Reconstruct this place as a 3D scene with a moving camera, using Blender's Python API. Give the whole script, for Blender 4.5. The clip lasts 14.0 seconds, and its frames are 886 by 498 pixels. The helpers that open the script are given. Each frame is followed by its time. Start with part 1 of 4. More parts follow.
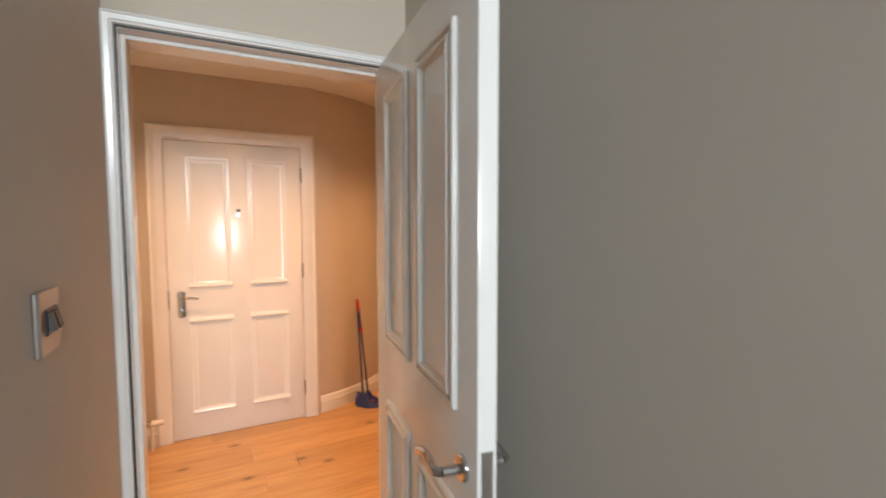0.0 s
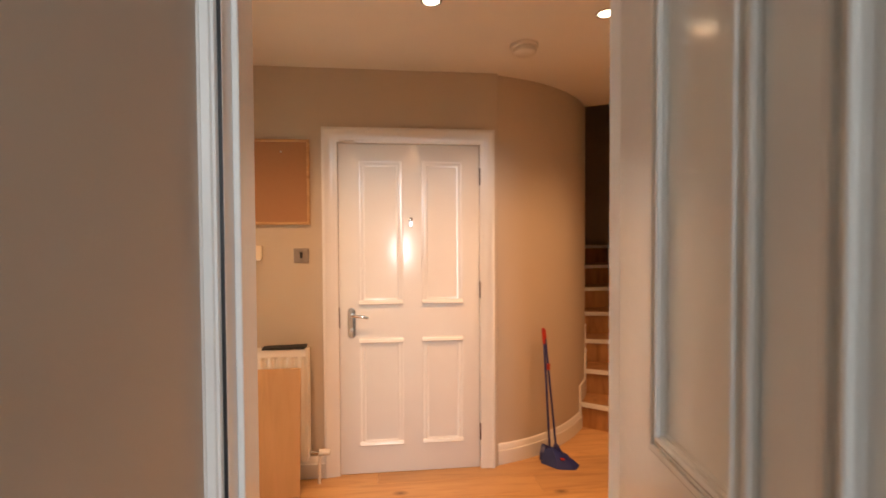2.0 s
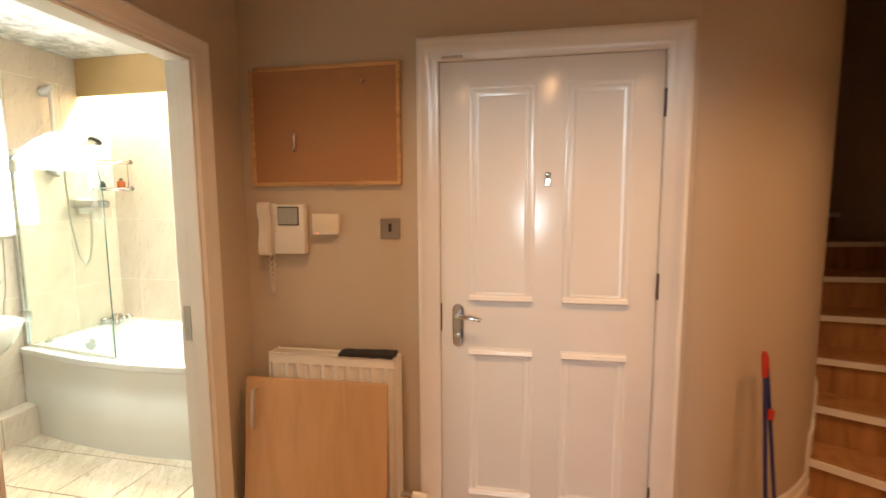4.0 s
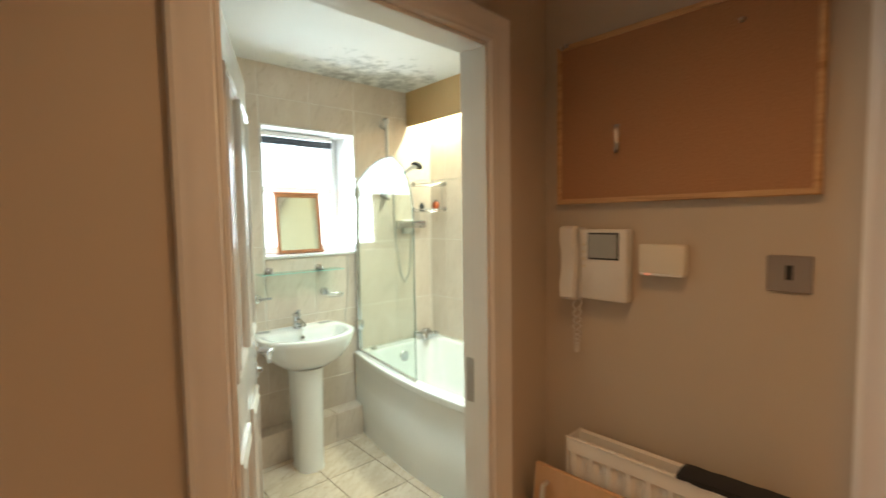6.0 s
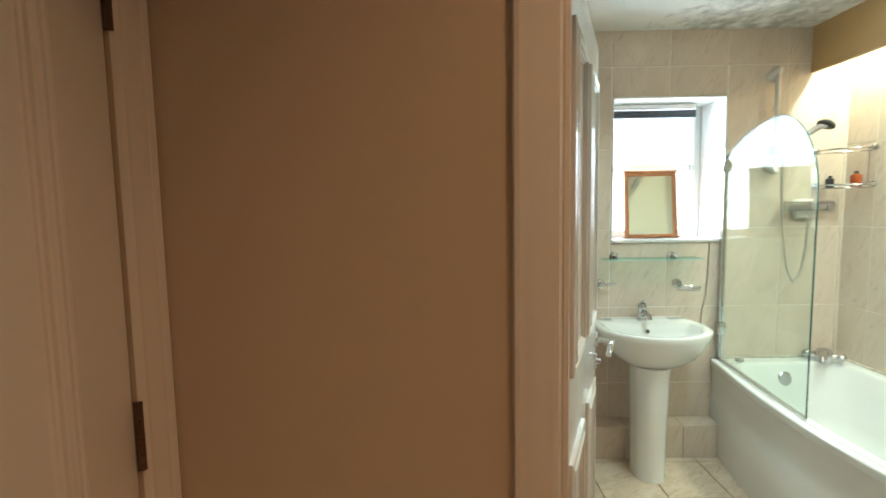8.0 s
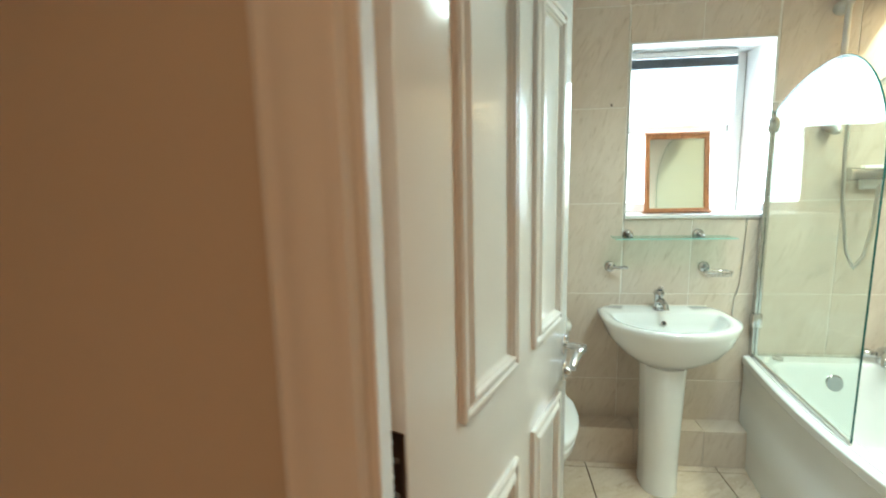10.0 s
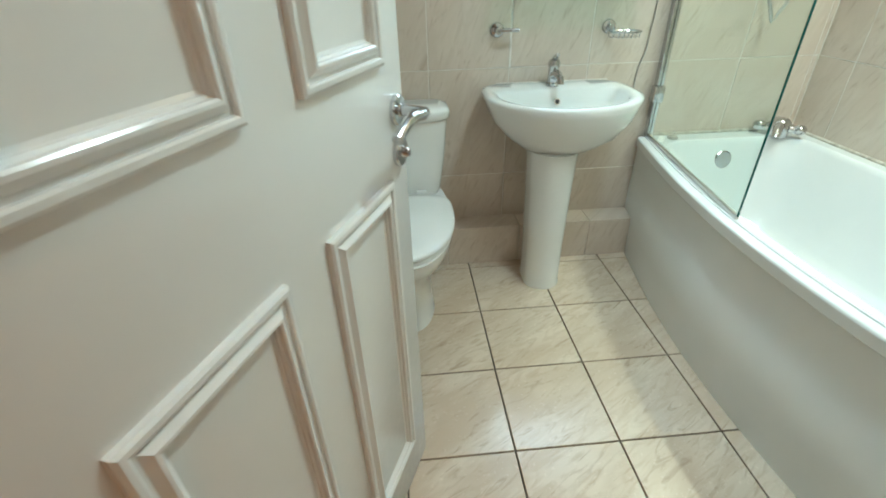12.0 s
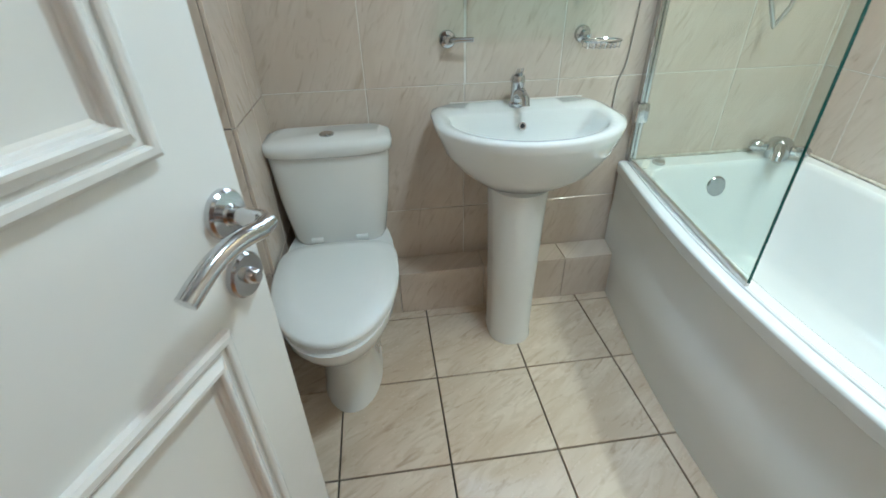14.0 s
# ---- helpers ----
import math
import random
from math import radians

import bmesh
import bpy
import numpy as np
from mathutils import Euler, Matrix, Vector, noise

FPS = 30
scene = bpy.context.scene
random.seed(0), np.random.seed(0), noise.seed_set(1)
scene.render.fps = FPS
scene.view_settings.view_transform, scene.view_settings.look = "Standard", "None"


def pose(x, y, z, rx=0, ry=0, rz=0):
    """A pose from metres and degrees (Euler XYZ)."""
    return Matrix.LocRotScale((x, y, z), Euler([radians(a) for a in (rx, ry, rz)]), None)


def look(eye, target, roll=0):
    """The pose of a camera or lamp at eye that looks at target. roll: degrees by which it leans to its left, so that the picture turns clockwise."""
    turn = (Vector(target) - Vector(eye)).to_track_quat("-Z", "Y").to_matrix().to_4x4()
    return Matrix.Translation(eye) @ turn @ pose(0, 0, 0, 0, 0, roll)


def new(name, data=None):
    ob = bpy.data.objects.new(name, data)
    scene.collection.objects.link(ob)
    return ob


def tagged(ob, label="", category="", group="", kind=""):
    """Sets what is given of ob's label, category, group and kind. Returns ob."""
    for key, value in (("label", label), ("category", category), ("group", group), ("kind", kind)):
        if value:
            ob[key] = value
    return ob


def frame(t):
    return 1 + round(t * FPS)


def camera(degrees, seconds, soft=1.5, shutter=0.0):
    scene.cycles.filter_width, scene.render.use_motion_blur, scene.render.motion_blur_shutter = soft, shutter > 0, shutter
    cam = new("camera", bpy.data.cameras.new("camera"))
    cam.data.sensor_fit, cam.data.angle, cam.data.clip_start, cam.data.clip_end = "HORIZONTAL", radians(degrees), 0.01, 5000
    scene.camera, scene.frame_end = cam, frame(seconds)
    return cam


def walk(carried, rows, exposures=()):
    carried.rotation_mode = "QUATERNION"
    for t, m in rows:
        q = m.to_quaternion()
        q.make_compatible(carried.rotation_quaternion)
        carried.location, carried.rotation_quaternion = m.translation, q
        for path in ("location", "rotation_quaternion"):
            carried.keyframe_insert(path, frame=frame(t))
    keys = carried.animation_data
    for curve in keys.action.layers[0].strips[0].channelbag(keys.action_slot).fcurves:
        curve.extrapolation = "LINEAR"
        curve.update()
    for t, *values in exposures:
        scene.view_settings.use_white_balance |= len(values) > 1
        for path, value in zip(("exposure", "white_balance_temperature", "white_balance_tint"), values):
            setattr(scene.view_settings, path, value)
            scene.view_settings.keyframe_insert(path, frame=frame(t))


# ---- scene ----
cam = camera(88.7, 14.0, soft=1.6, shutter=0.5)
PATH = [
    (0, (0.221, -3.407, 1.467), (1.144, -1.637, 1.34), -0.1),
    (0.5, (0.247, -3.238, 1.46), (0.934, -1.363, 1.358), -0.0),
    (1, (0.262, -3.064, 1.469), (0.781, -1.138, 1.324), -0.1),
    (1.5, (0.297, -2.887, 1.453), (0.662, -0.923, 1.344), -0.0),
    (2, (0.318, -2.734, 1.422), (0.531, -0.746, 1.373), -0.3),
    (2.2, (0.343, -2.653, 1.42), (0.473, -0.658, 1.364), 0.0),
    (4.3, (0.306, -1.736, 1.442), (-0.142, 0.201, 1.227), -0.4),
    (4.5, (0.286, -1.675, 1.447), (-0.255, 0.24, 1.254), -0.3),
    (5, (0.196, -1.525, 1.443), (-0.68, 0.262, 1.243), -0.6),
    (5.5, (0.068, -1.391, 1.452), (-1.114, 0.215, 1.29), -0.7),
    (6, (-0.023, -1.307, 1.46), (-1.468, 0.07, 1.332), -0.9),
    (6.5, (-0.086, -1.236, 1.458), (-1.764, -0.162, 1.285), -1.3),
    (7, (-0.122, -1.208, 1.458), (-1.986, -0.506, 1.273), -1.4),
    (7.5, (-0.131, -1.234, 1.452), (-2.101, -0.928, 1.296), -1.5),
    (7.7, (-0.147, -1.244, 1.447), (-2.136, -1.084, 1.303), -1.2),
    (9.8, (-0.463, -0.965, 1.439), (-2.443, -1.11, 1.195), -1.1),
    (10, (-0.476, -0.916, 1.448), (-2.447, -1.068, 1.145), -1.3),
    (10.4, (-0.538, -0.829, 1.396), (-2.486, -0.933, 0.953), -1.4),
    (10.5, (-0.579, -0.843, 1.376), (-2.517, -0.899, 0.886), -1.0),
    (11, (-0.691, -0.788, 1.284), (-2.545, -0.725, 0.537), -1.1),
    (11.5, (-0.802, -0.743, 1.236), (-2.563, -0.602, 0.299), -1.2),
    (12, (-0.87, -0.7, 1.207), (-2.559, -0.511, 0.153), -1.5),
    (12.5, (-0.938, -0.652, 1.199), (-2.593, -0.413, 0.101), -1.7),
    (13, (-1.034, -0.614, 1.206), (-2.69, -0.339, 0.118), -1.6),
    (13.5, (-1.134, -0.567, 1.218), (-2.804, -0.286, 0.153), -1.5),
    (14, (-1.233, -0.533, 1.213), (-2.895, -0.264, 0.133), -1.4),
]
EXPOSURES = [(0.0, 0.0, 6450, 10), (1.0, -0.13, 6600, 12), (2.2, -0.13, 6650, 12), (4.3, -0.55, 6250, 4), (5.0, -0.8, 6100, 1), (6.0, -1.13, 5800, -3), (7.0, -1.32, 5700, -3), (7.7, -1.38, 5650, -3), (10.0, -1.22, 5450, -5), (11.0, -1.4, 5250, -6), (12.5, -1.51, 5100, 0), (14.0, -1.64, 5000, 5)]
walk(cam, [(t, look(e, g, r)) for t, e, g, r in PATH], EXPOSURES)


# world, lamps and materials -------------------------------------------------
world = bpy.data.worlds.new("world")
scene.world = world
world.use_nodes = True
wnt = world.node_tree
sky = wnt.nodes.new("ShaderNodeTexSky")
sky.sky_type, sky.sun_disc, sky.sun_elevation, sky.sun_rotation = "NISHITA", False, radians(35), radians(200)
wnt.links.new(sky.outputs[0], wnt.nodes["Background"].inputs[0])
wnt.nodes["Background"].inputs[1].default_value = 0.12


def area_lamp(name, m, sx, sy, watts, colour, spread=180):
    data = bpy.data.lights.new(name, "AREA")
    data.shape, data.size, data.size_y, data.energy, data.color, data.spread = "RECTANGLE", sx, sy, watts, colour, radians(spread)
    ob = new(name, data)
    ob.matrix_world = m
    return tagged(ob, kind="structure")


def spot_lamp(name, x, y, z, watts, colour, degrees=115, radius=0.03):
    data = bpy.data.lights.new(name, "SPOT")
    data.energy, data.color, data.spot_size, data.spot_blend, data.shadow_soft_size = watts, colour, radians(degrees), 0.9, radius
    ob = new(name, data)
    ob.matrix_world = pose(x, y, z)
    return tagged(ob, kind="structure")


WARM = (1.0, 0.51, 0.23)
DAY = (0.86, 0.95, 1.0)
WATTS_HALL, WATTS_WINDOW, WATTS_ROOM, WATTS_SHOWER = 66.0, 42.0, 112.0, 66.0
# the last one is an unseen extra, added to brighten the stairs
DOWNLIGHTS = [(1.265, -0.78, 0.95), (0.48, -0.81, 0.85), (-0.30, -0.83, 0.85), (1.95, -0.5, 1.0)]
for dx, dy, share in DOWNLIGHTS:
    spot_lamp("downlight_lamp", dx, dy, 2.405, WATTS_HALL * share, WARM, 128)
area_lamp("bathroom_daylight", look((-2.98, 0.137, 1.65), (0, -0.3, 1.2)), 0.58, 0.74, WATTS_WINDOW, DAY)
area_lamp("room_daylight", look((0.2, -6.3, 2.04), (0.42, -2.0, 1.35)), 0.76, 0.66, WATTS_ROOM, DAY)
area_lamp("shower_tube_lamp", pose(-2.12, 1.04, 2.39), 1.2, 0.05, WATTS_SHOWER, (1.0, 0.97, 0.70))
spot_lamp("bathroom_spot_lamp", -1.7, 0.12, 2.40, 255.0, (0.95, 1.0, 0.86), 150, 0.12)


def material(name, colour, rough=0.5, metal=0.0, vary=0.06, scale=4.0, fine=60.0, bump=0.05, hue=None, coat=0.0, pieces=0.0):
    """A surface with slow stains and fine grain; hue: a second colour for the stains; pieces: change from piece to piece."""
    m = bpy.data.materials.new(name)
    m.use_nodes = True
    nt = m.node_tree
    b = nt.nodes["Principled BSDF"]
    b.inputs["Metallic"].default_value = metal
    b.inputs["Coat Weight"].default_value = coat
    co = nt.nodes.new("ShaderNodeTexCoord")
    big, small = nt.nodes.new("ShaderNodeTexNoise"), nt.nodes.new("ShaderNodeTexNoise")
    for n, s in ((big, scale), (small, fine)):
        n.inputs["Scale"].default_value = s
        n.inputs["Detail"].default_value = 4
        nt.links.new(co.outputs["Object"], n.inputs["Vector"])
    mix = nt.nodes.new("ShaderNodeMix")
    mix.data_type = "RGBA"
    dark = hue or tuple(c * (1 - 2.5 * vary) for c in colour)
    mix.inputs["A"].default_value = (*dark, 1)
    mix.inputs["B"].default_value = (*colour, 1)
    ramp = nt.nodes.new("ShaderNodeMapRange")
    ramp.inputs["From Min"].default_value, ramp.inputs["From Max"].default_value = 0.3, 0.62
    nt.links.new(big.outputs["Fac"], ramp.inputs["Value"])
    nt.links.new(ramp.outputs[0], mix.inputs["Factor"])
    out = mix.outputs["Result"]
    if pieces:
        info = nt.nodes.new("ShaderNodeObjectInfo")
        hsv = nt.nodes.new("ShaderNodeHueSaturation")
        mr = nt.nodes.new("ShaderNodeMapRange")
        mr.inputs["To Min"].default_value, mr.inputs["To Max"].default_value = 1 - pieces, 1 + pieces
        nt.links.new(info.outputs["Random"], mr.inputs["Value"])
        nt.links.new(mr.outputs[0], hsv.inputs["Value"])
        nt.links.new(out, hsv.inputs["Color"])
        out = hsv.outputs[0]
    nt.links.new(out, b.inputs["Base Color"])
    rr = nt.nodes.new("ShaderNodeMapRange")
    rr.inputs["To Min"].default_value, rr.inputs["To Max"].default_value = max(0.02, rough - 0.08), min(1, rough + 0.08)
    nt.links.new(small.outputs["Fac"], rr.inputs["Value"])
    nt.links.new(rr.outputs[0], b.inputs["Roughness"])
    if bump:
        bp = nt.nodes.new("ShaderNodeBump")
        bp.inputs["Strength"].default_value, bp.inputs["Distance"].default_value = bump, 0.004
        nt.links.new(small.outputs["Fac"], bp.inputs["Height"])
        nt.links.new(bp.outputs[0], b.inputs["Normal"])
    return m


def streaked(name, light, mid, dark, rough, stretch, turn, scale=5.0, bump=0.04, pieces=0.05, coat=0.0, knots=False):
    """Wood grain or veined stone: noise drawn out along one axis, shifted from piece to piece."""
    m = material(name, mid, rough, 0, 0.05, 3, 90, bump, coat=coat)
    nt = m.node_tree
    b = nt.nodes["Principled BSDF"]
    co = nt.nodes.new("ShaderNodeTexCoord")
    geo = nt.nodes.new("ShaderNodeNewGeometry")
    info = nt.nodes.new("ShaderNodeObjectInfo")
    off = nt.nodes.new("ShaderNodeVectorMath")
    off.operation = "SCALE"
    comb = nt.nodes.new("ShaderNodeCombineXYZ")
    for i in range(3):
        nt.links.new(info.outputs["Random"], comb.inputs[i])
    nt.links.new(comb.outputs[0], off.inputs[0])
    off.inputs["Scale"].default_value = 37.0
    mp = nt.nodes.new("ShaderNodeMapping")
    mp.inputs["Rotation"].default_value = [radians(a) for a in turn]
    mp.inputs["Scale"].default_value = stretch
    nt.links.new(geo.outputs["Position"], mp.inputs["Vector"])
    add = nt.nodes.new("ShaderNodeVectorMath")
    nt.links.new(mp.outputs[0], add.inputs[0])
    nt.links.new(off.outputs[0], add.inputs[1])
    n1, n2 = nt.nodes.new("ShaderNodeTexNoise"), nt.nodes.new("ShaderNodeTexNoise")
    for n, s, d in ((n1, scale, 6), (n2, scale * 0.35, 3)):
        n.inputs["Scale"].default_value, n.inputs["Detail"].default_value, n.inputs["Distortion"].default_value = s, d, 0.6
        nt.links.new(add.outputs[0], n.inputs["Vector"])
    ramp = nt.nodes.new("ShaderNodeValToRGB")
    ramp.color_ramp.elements[0].position, ramp.color_ramp.elements[0].color = 0.30, (*dark, 1)
    ramp.color_ramp.elements[1].position, ramp.color_ramp.elements[1].color = 0.66, (*light, 1)
    e = ramp.color_ramp.elements.new(0.45)
    e.color = (*mid, 1)
    nt.links.new(n1.outputs["Fac"], ramp.inputs[0])
    hsv = nt.nodes.new("ShaderNodeHueSaturation")
    mr = nt.nodes.new("ShaderNodeMapRange")
    mr.inputs["To Min"].default_value, mr.inputs["To Max"].default_value = 1 - pieces, 1 + pieces
    nt.links.new(info.outputs["Random"], mr.inputs["Value"])
    mul = nt.nodes.new("ShaderNodeMath")
    mul.operation = "MULTIPLY"
    mr2 = nt.nodes.new("ShaderNodeMapRange")
    mr2.inputs["From Min"].default_value, mr2.inputs["From Max"].default_value = 0.3, 0.7
    mr2.inputs["To Min"].default_value, mr2.inputs["To Max"].default_value = 0.9, 1.06
    nt.links.new(n2.outputs["Fac"], mr2.inputs["Value"])
    nt.links.new(mr.outputs[0], mul.inputs[0])
    nt.links.new(mr2.outputs[0], mul.inputs[1])
    nt.links.new(mul.outputs[0], hsv.inputs["Value"])
    nt.links.new(ramp.outputs[0], hsv.inputs["Color"])
    out = hsv.outputs[0]
    if knots:
        vor = nt.nodes.new("ShaderNodeTexVoronoi")
        vor.voronoi_dimensions = "2D"
        vor.inputs["Scale"].default_value = 3.2
        mpk = nt.nodes.new("ShaderNodeMapping")
        mpk.inputs["Scale"].default_value = (0.55, 1.0, 1.0)
        nt.links.new(geo.outputs["Position"], mpk.inputs["Vector"])
        nt.links.new(mpk.outputs[0], vor.inputs["Vector"])
        kr = nt.nodes.new("ShaderNodeMapRange")
        kr.inputs["From Min"].default_value, kr.inputs["From Max"].default_value = 0.012, 0.09
        kr.inputs["To Min"].default_value, kr.inputs["To Max"].default_value = 0.78, 0.0
        nt.links.new(vor.outputs["Distance"], kr.inputs["Value"])
        km = nt.nodes.new("ShaderNodeMix")
        km.data_type = "RGBA"
        nt.links.new(kr.outputs[0], km.inputs["Factor"])
        nt.links.new(out, km.inputs["A"])
        km.inputs["B"].default_value = (0.09, 0.045, 0.02, 1)
        out = km.outputs["Result"]
    nt.links.new(out, b.inputs["Base Color"])
    return m


def veined(name, light, cloud, vein, rough, along, across, coat):
    """Printed stone tile: soft clouds and fine slanting veins, shifted from piece to piece."""
    m = material(name, light, rough, 0, 0.03, 3, 90, 0.02, coat=coat)
    nt = m.node_tree
    geo, info = nt.nodes.new("ShaderNodeNewGeometry"), nt.nodes.new("ShaderNodeObjectInfo")
    shift = nt.nodes.new("ShaderNodeMath")
    shift.operation, shift.inputs[1].default_value = "MULTIPLY", 61.0
    nt.links.new(info.outputs["Random"], shift.inputs[0])

    def slant(low, high, detail, twist):
        comb = nt.nodes.new("ShaderNodeCombineXYZ")
        for axis, (d, f) in enumerate(((along, low), (across, high))):
            dot = nt.nodes.new("ShaderNodeVectorMath")
            dot.operation = "DOT_PRODUCT"
            dot.inputs[1].default_value = [c * f for c in d]
            nt.links.new(geo.outputs["Position"], dot.inputs[0])
            nt.links.new(dot.outputs["Value"], comb.inputs[axis])
        nt.links.new(shift.outputs[0], comb.inputs[2])
        n = nt.nodes.new("ShaderNodeTexNoise")
        n.inputs["Scale"].default_value, n.inputs["Detail"].default_value, n.inputs["Distortion"].default_value = 1.0, detail, twist
        nt.links.new(comb.outputs[0], n.inputs["Vector"])
        return n.outputs["Fac"]

    def blend(fac, lo, hi, a, colour, most):
        mr = nt.nodes.new("ShaderNodeMapRange")
        mr.inputs["From Min"].default_value, mr.inputs["From Max"].default_value, mr.inputs["To Max"].default_value = lo, hi, most
        nt.links.new(fac, mr.inputs["Value"])
        mix = nt.nodes.new("ShaderNodeMix")
        mix.data_type = "RGBA"
        nt.links.new(mr.outputs[0], mix.inputs["Factor"])
        if isinstance(a, tuple):
            mix.inputs["A"].default_value = (*a, 1)
        else:
            nt.links.new(a, mix.inputs["A"])
        mix.inputs["B"].default_value = (*colour, 1)
        return mix.outputs["Result"]

    out = blend(slant(3, 9, 3, 0.5), 0.35, 0.68, light, cloud, 1.0)
    out = blend(slant(8, 30, 6, 1.6), 0.46, 0.66, out, cloud, 0.9)
    out = blend(slant(6, 26, 6, 2.2), 0.57, 0.80, out, vein, 0.65)
    nt.links.new(out, nt.nodes["Principled BSDF"].inputs["Base Color"])
    return m


def glass_material(name, tint):
    """Thin clear glass: it lets light straight through, and mirrors more at a slant."""
    m = bpy.data.materials.new(name)
    m.use_nodes = True
    nt = m.node_tree
    nt.nodes.remove(nt.nodes["Principled BSDF"])
    clear, gloss, mix = nt.nodes.new("ShaderNodeBsdfTransparent"), nt.nodes.new("ShaderNodeBsdfGlossy"), nt.nodes.new("ShaderNodeMixShader")
    clear.inputs["Color"].default_value = (*tint, 1)
    gloss.inputs["Roughness"].default_value = 0.0
    slant, power, scale = nt.nodes.new("ShaderNodeLayerWeight"), nt.nodes.new("ShaderNodeMath"), nt.nodes.new("ShaderNodeMath")
    slant.inputs["Blend"].default_value = 0.5
    power.operation, power.inputs[1].default_value = "POWER", 5.0
    scale.operation, scale.inputs[1].default_value, scale.inputs[2].default_value = "MULTIPLY_ADD", 0.5, 0.022
    nt.links.new(slant.outputs["Facing"], power.inputs[0])
    nt.links.new(power.outputs[0], scale.inputs[0])
    nt.links.new(scale.outputs[0], mix.inputs[0])
    nt.links.new(clear.outputs[0], mix.inputs[1])
    nt.links.new(gloss.outputs[0], mix.inputs[2])
    nt.links.new(mix.outputs[0], nt.nodes["Material Output"].inputs["Surface"])
    return m


def glowing(name, colour, strength):
    m = bpy.data.materials.new(name)
    m.use_nodes = True
    b = m.node_tree.nodes["Principled BSDF"]
    b.inputs["Emission Color"].default_value, b.inputs["Emission Strength"].default_value = (*colour, 1), strength
    return m


M_WALL = material("hall_wall_paint", (0.555, 0.478, 0.385), 0.6, 0, 0.02, 1.3, 160, 0.03)
M_ROOMWALL = material("room_wall_paint", (0.53, 0.485, 0.43), 0.6, 0, 0.02, 1.3, 160, 0.03)
M_CEIL = material("ceiling_paint", (0.80, 0.78, 0.74), 0.7, 0, 0.02, 1.5, 120, 0.03)
M_GLOSS = material("white_gloss_paint", (0.80, 0.79, 0.76), 0.15, 0, 0.015, 2.5, 45, 0.05)
M_ENTRY = material("front_door_paint", (0.80, 0.79, 0.76), 0.19, 0, 0.015, 2.5, 45, 0.05)
M_TRIM = material("white_trim_paint", (0.80, 0.79, 0.77), 0.22, 0, 0.02, 3, 60, 0.05)
M_CHROME = material("chrome", (0.58, 0.58, 0.59), 0.14, 1, 0.02, 6, 200, 0.0)
M_PLATE = material("dull_steel_plate", (0.40, 0.36, 0.33), 0.35, 0.85, 0.04, 8, 300, 0.02)
M_STEEL = material("brushed_steel", (0.62, 0.60, 0.57), 0.3, 1, 0.04, 8, 300, 0.02)
M_NICKEL = material("satin_nickel", (0.60, 0.58, 0.55), 0.4, 0.5, 0.03, 8, 200, 0.02)
M_BRONZE = material("dark_hinge_steel", (0.16, 0.12, 0.10), 0.3, 0.9, 0.1, 30, 200, 0.05)
M_BLACK = material("black_plastic", (0.02, 0.02, 0.022), 0.4, 0, 0.05, 10, 200, 0.02)
M_CLOTH = material("black_cloth", (0.02, 0.02, 0.022), 0.9, 0, 0.1, 20, 400, 0.4)
M_CERAMIC = material("white_ceramic", (0.83, 0.83, 0.81), 0.07, 0, 0.01, 3, 30, 0.0, coat=0.5)
M_ACRYLIC = material("white_bath_acrylic", (0.80, 0.81, 0.81), 0.12, 0, 0.015, 3, 30, 0.0, coat=0.3)
M_SEAT = material("white_seat_plastic", (0.82, 0.82, 0.80), 0.2, 0, 0.01, 4, 50, 0.0)
M_CREAM = material("cream_plastic", (0.78, 0.72, 0.60), 0.35, 0, 0.02, 6, 150, 0.02)
M_WHITEPL = material("white_plastic", (0.80, 0.78, 0.74), 0.35, 0, 0.02, 6, 150, 0.02)
M_RAD = material("white_radiator_enamel", (0.80, 0.77, 0.72), 0.3, 0, 0.02, 5, 120, 0.02)
M_CORK = material("cork", (0.43, 0.23, 0.115), 0.85, 0, 0.12, 220, 600, 0.2, hue=(0.36, 0.185, 0.09))
M_PINE = streaked("pine_frame_wood", (0.62, 0.40, 0.20), (0.55, 0.33, 0.16), (0.42, 0.24, 0.1), 0.5, (1, 1, 14), (0, 0, 0), 6)
M_BEECH = streaked("beech_door_veneer", (0.63, 0.40, 0.22), (0.61, 0.385, 0.205), (0.57, 0.35, 0.18), 0.4, (12, 12, 0.8), (0, 0, 0), 2, pieces=0.0)
M_MIRWOOD = streaked("orange_brown_wood", (0.42, 0.17, 0.06), (0.34, 0.13, 0.045), (0.24, 0.085, 0.03), 0.35, (9, 9, 1.5), (0, 0, 0), 6)
M_OAK = streaked("oak_floorboard", (0.58, 0.345, 0.15), (0.53, 0.305, 0.13), (0.45, 0.245, 0.098), 0.38, (1.1, 11, 1), (0, 0, 0), 3.2, 0.06, 0.1, knots=True)
M_STEP = streaked("oak_stair_tread", (0.46, 0.25, 0.10), (0.38, 0.19, 0.075), (0.28, 0.13, 0.05), 0.35, (6, 6, 1), (0, 0, 0), 3, 0.05, 0.08)
M_TILE = veined("beige_veined_tile", (0.675, 0.585, 0.50), (0.615, 0.52, 0.435), (0.40, 0.30, 0.21), 0.2, (0.42, 0.42, 0.907), (0.907, 0.907, -0.42), 0.12)
M_FLOORTILE = veined("beige_veined_floor_tile", (0.67, 0.575, 0.465), (0.55, 0.445, 0.335), (0.30, 0.20, 0.12), 0.25, (0.5, -0.866, 0.2), (0.866, 0.5, 0.4), 0.1)
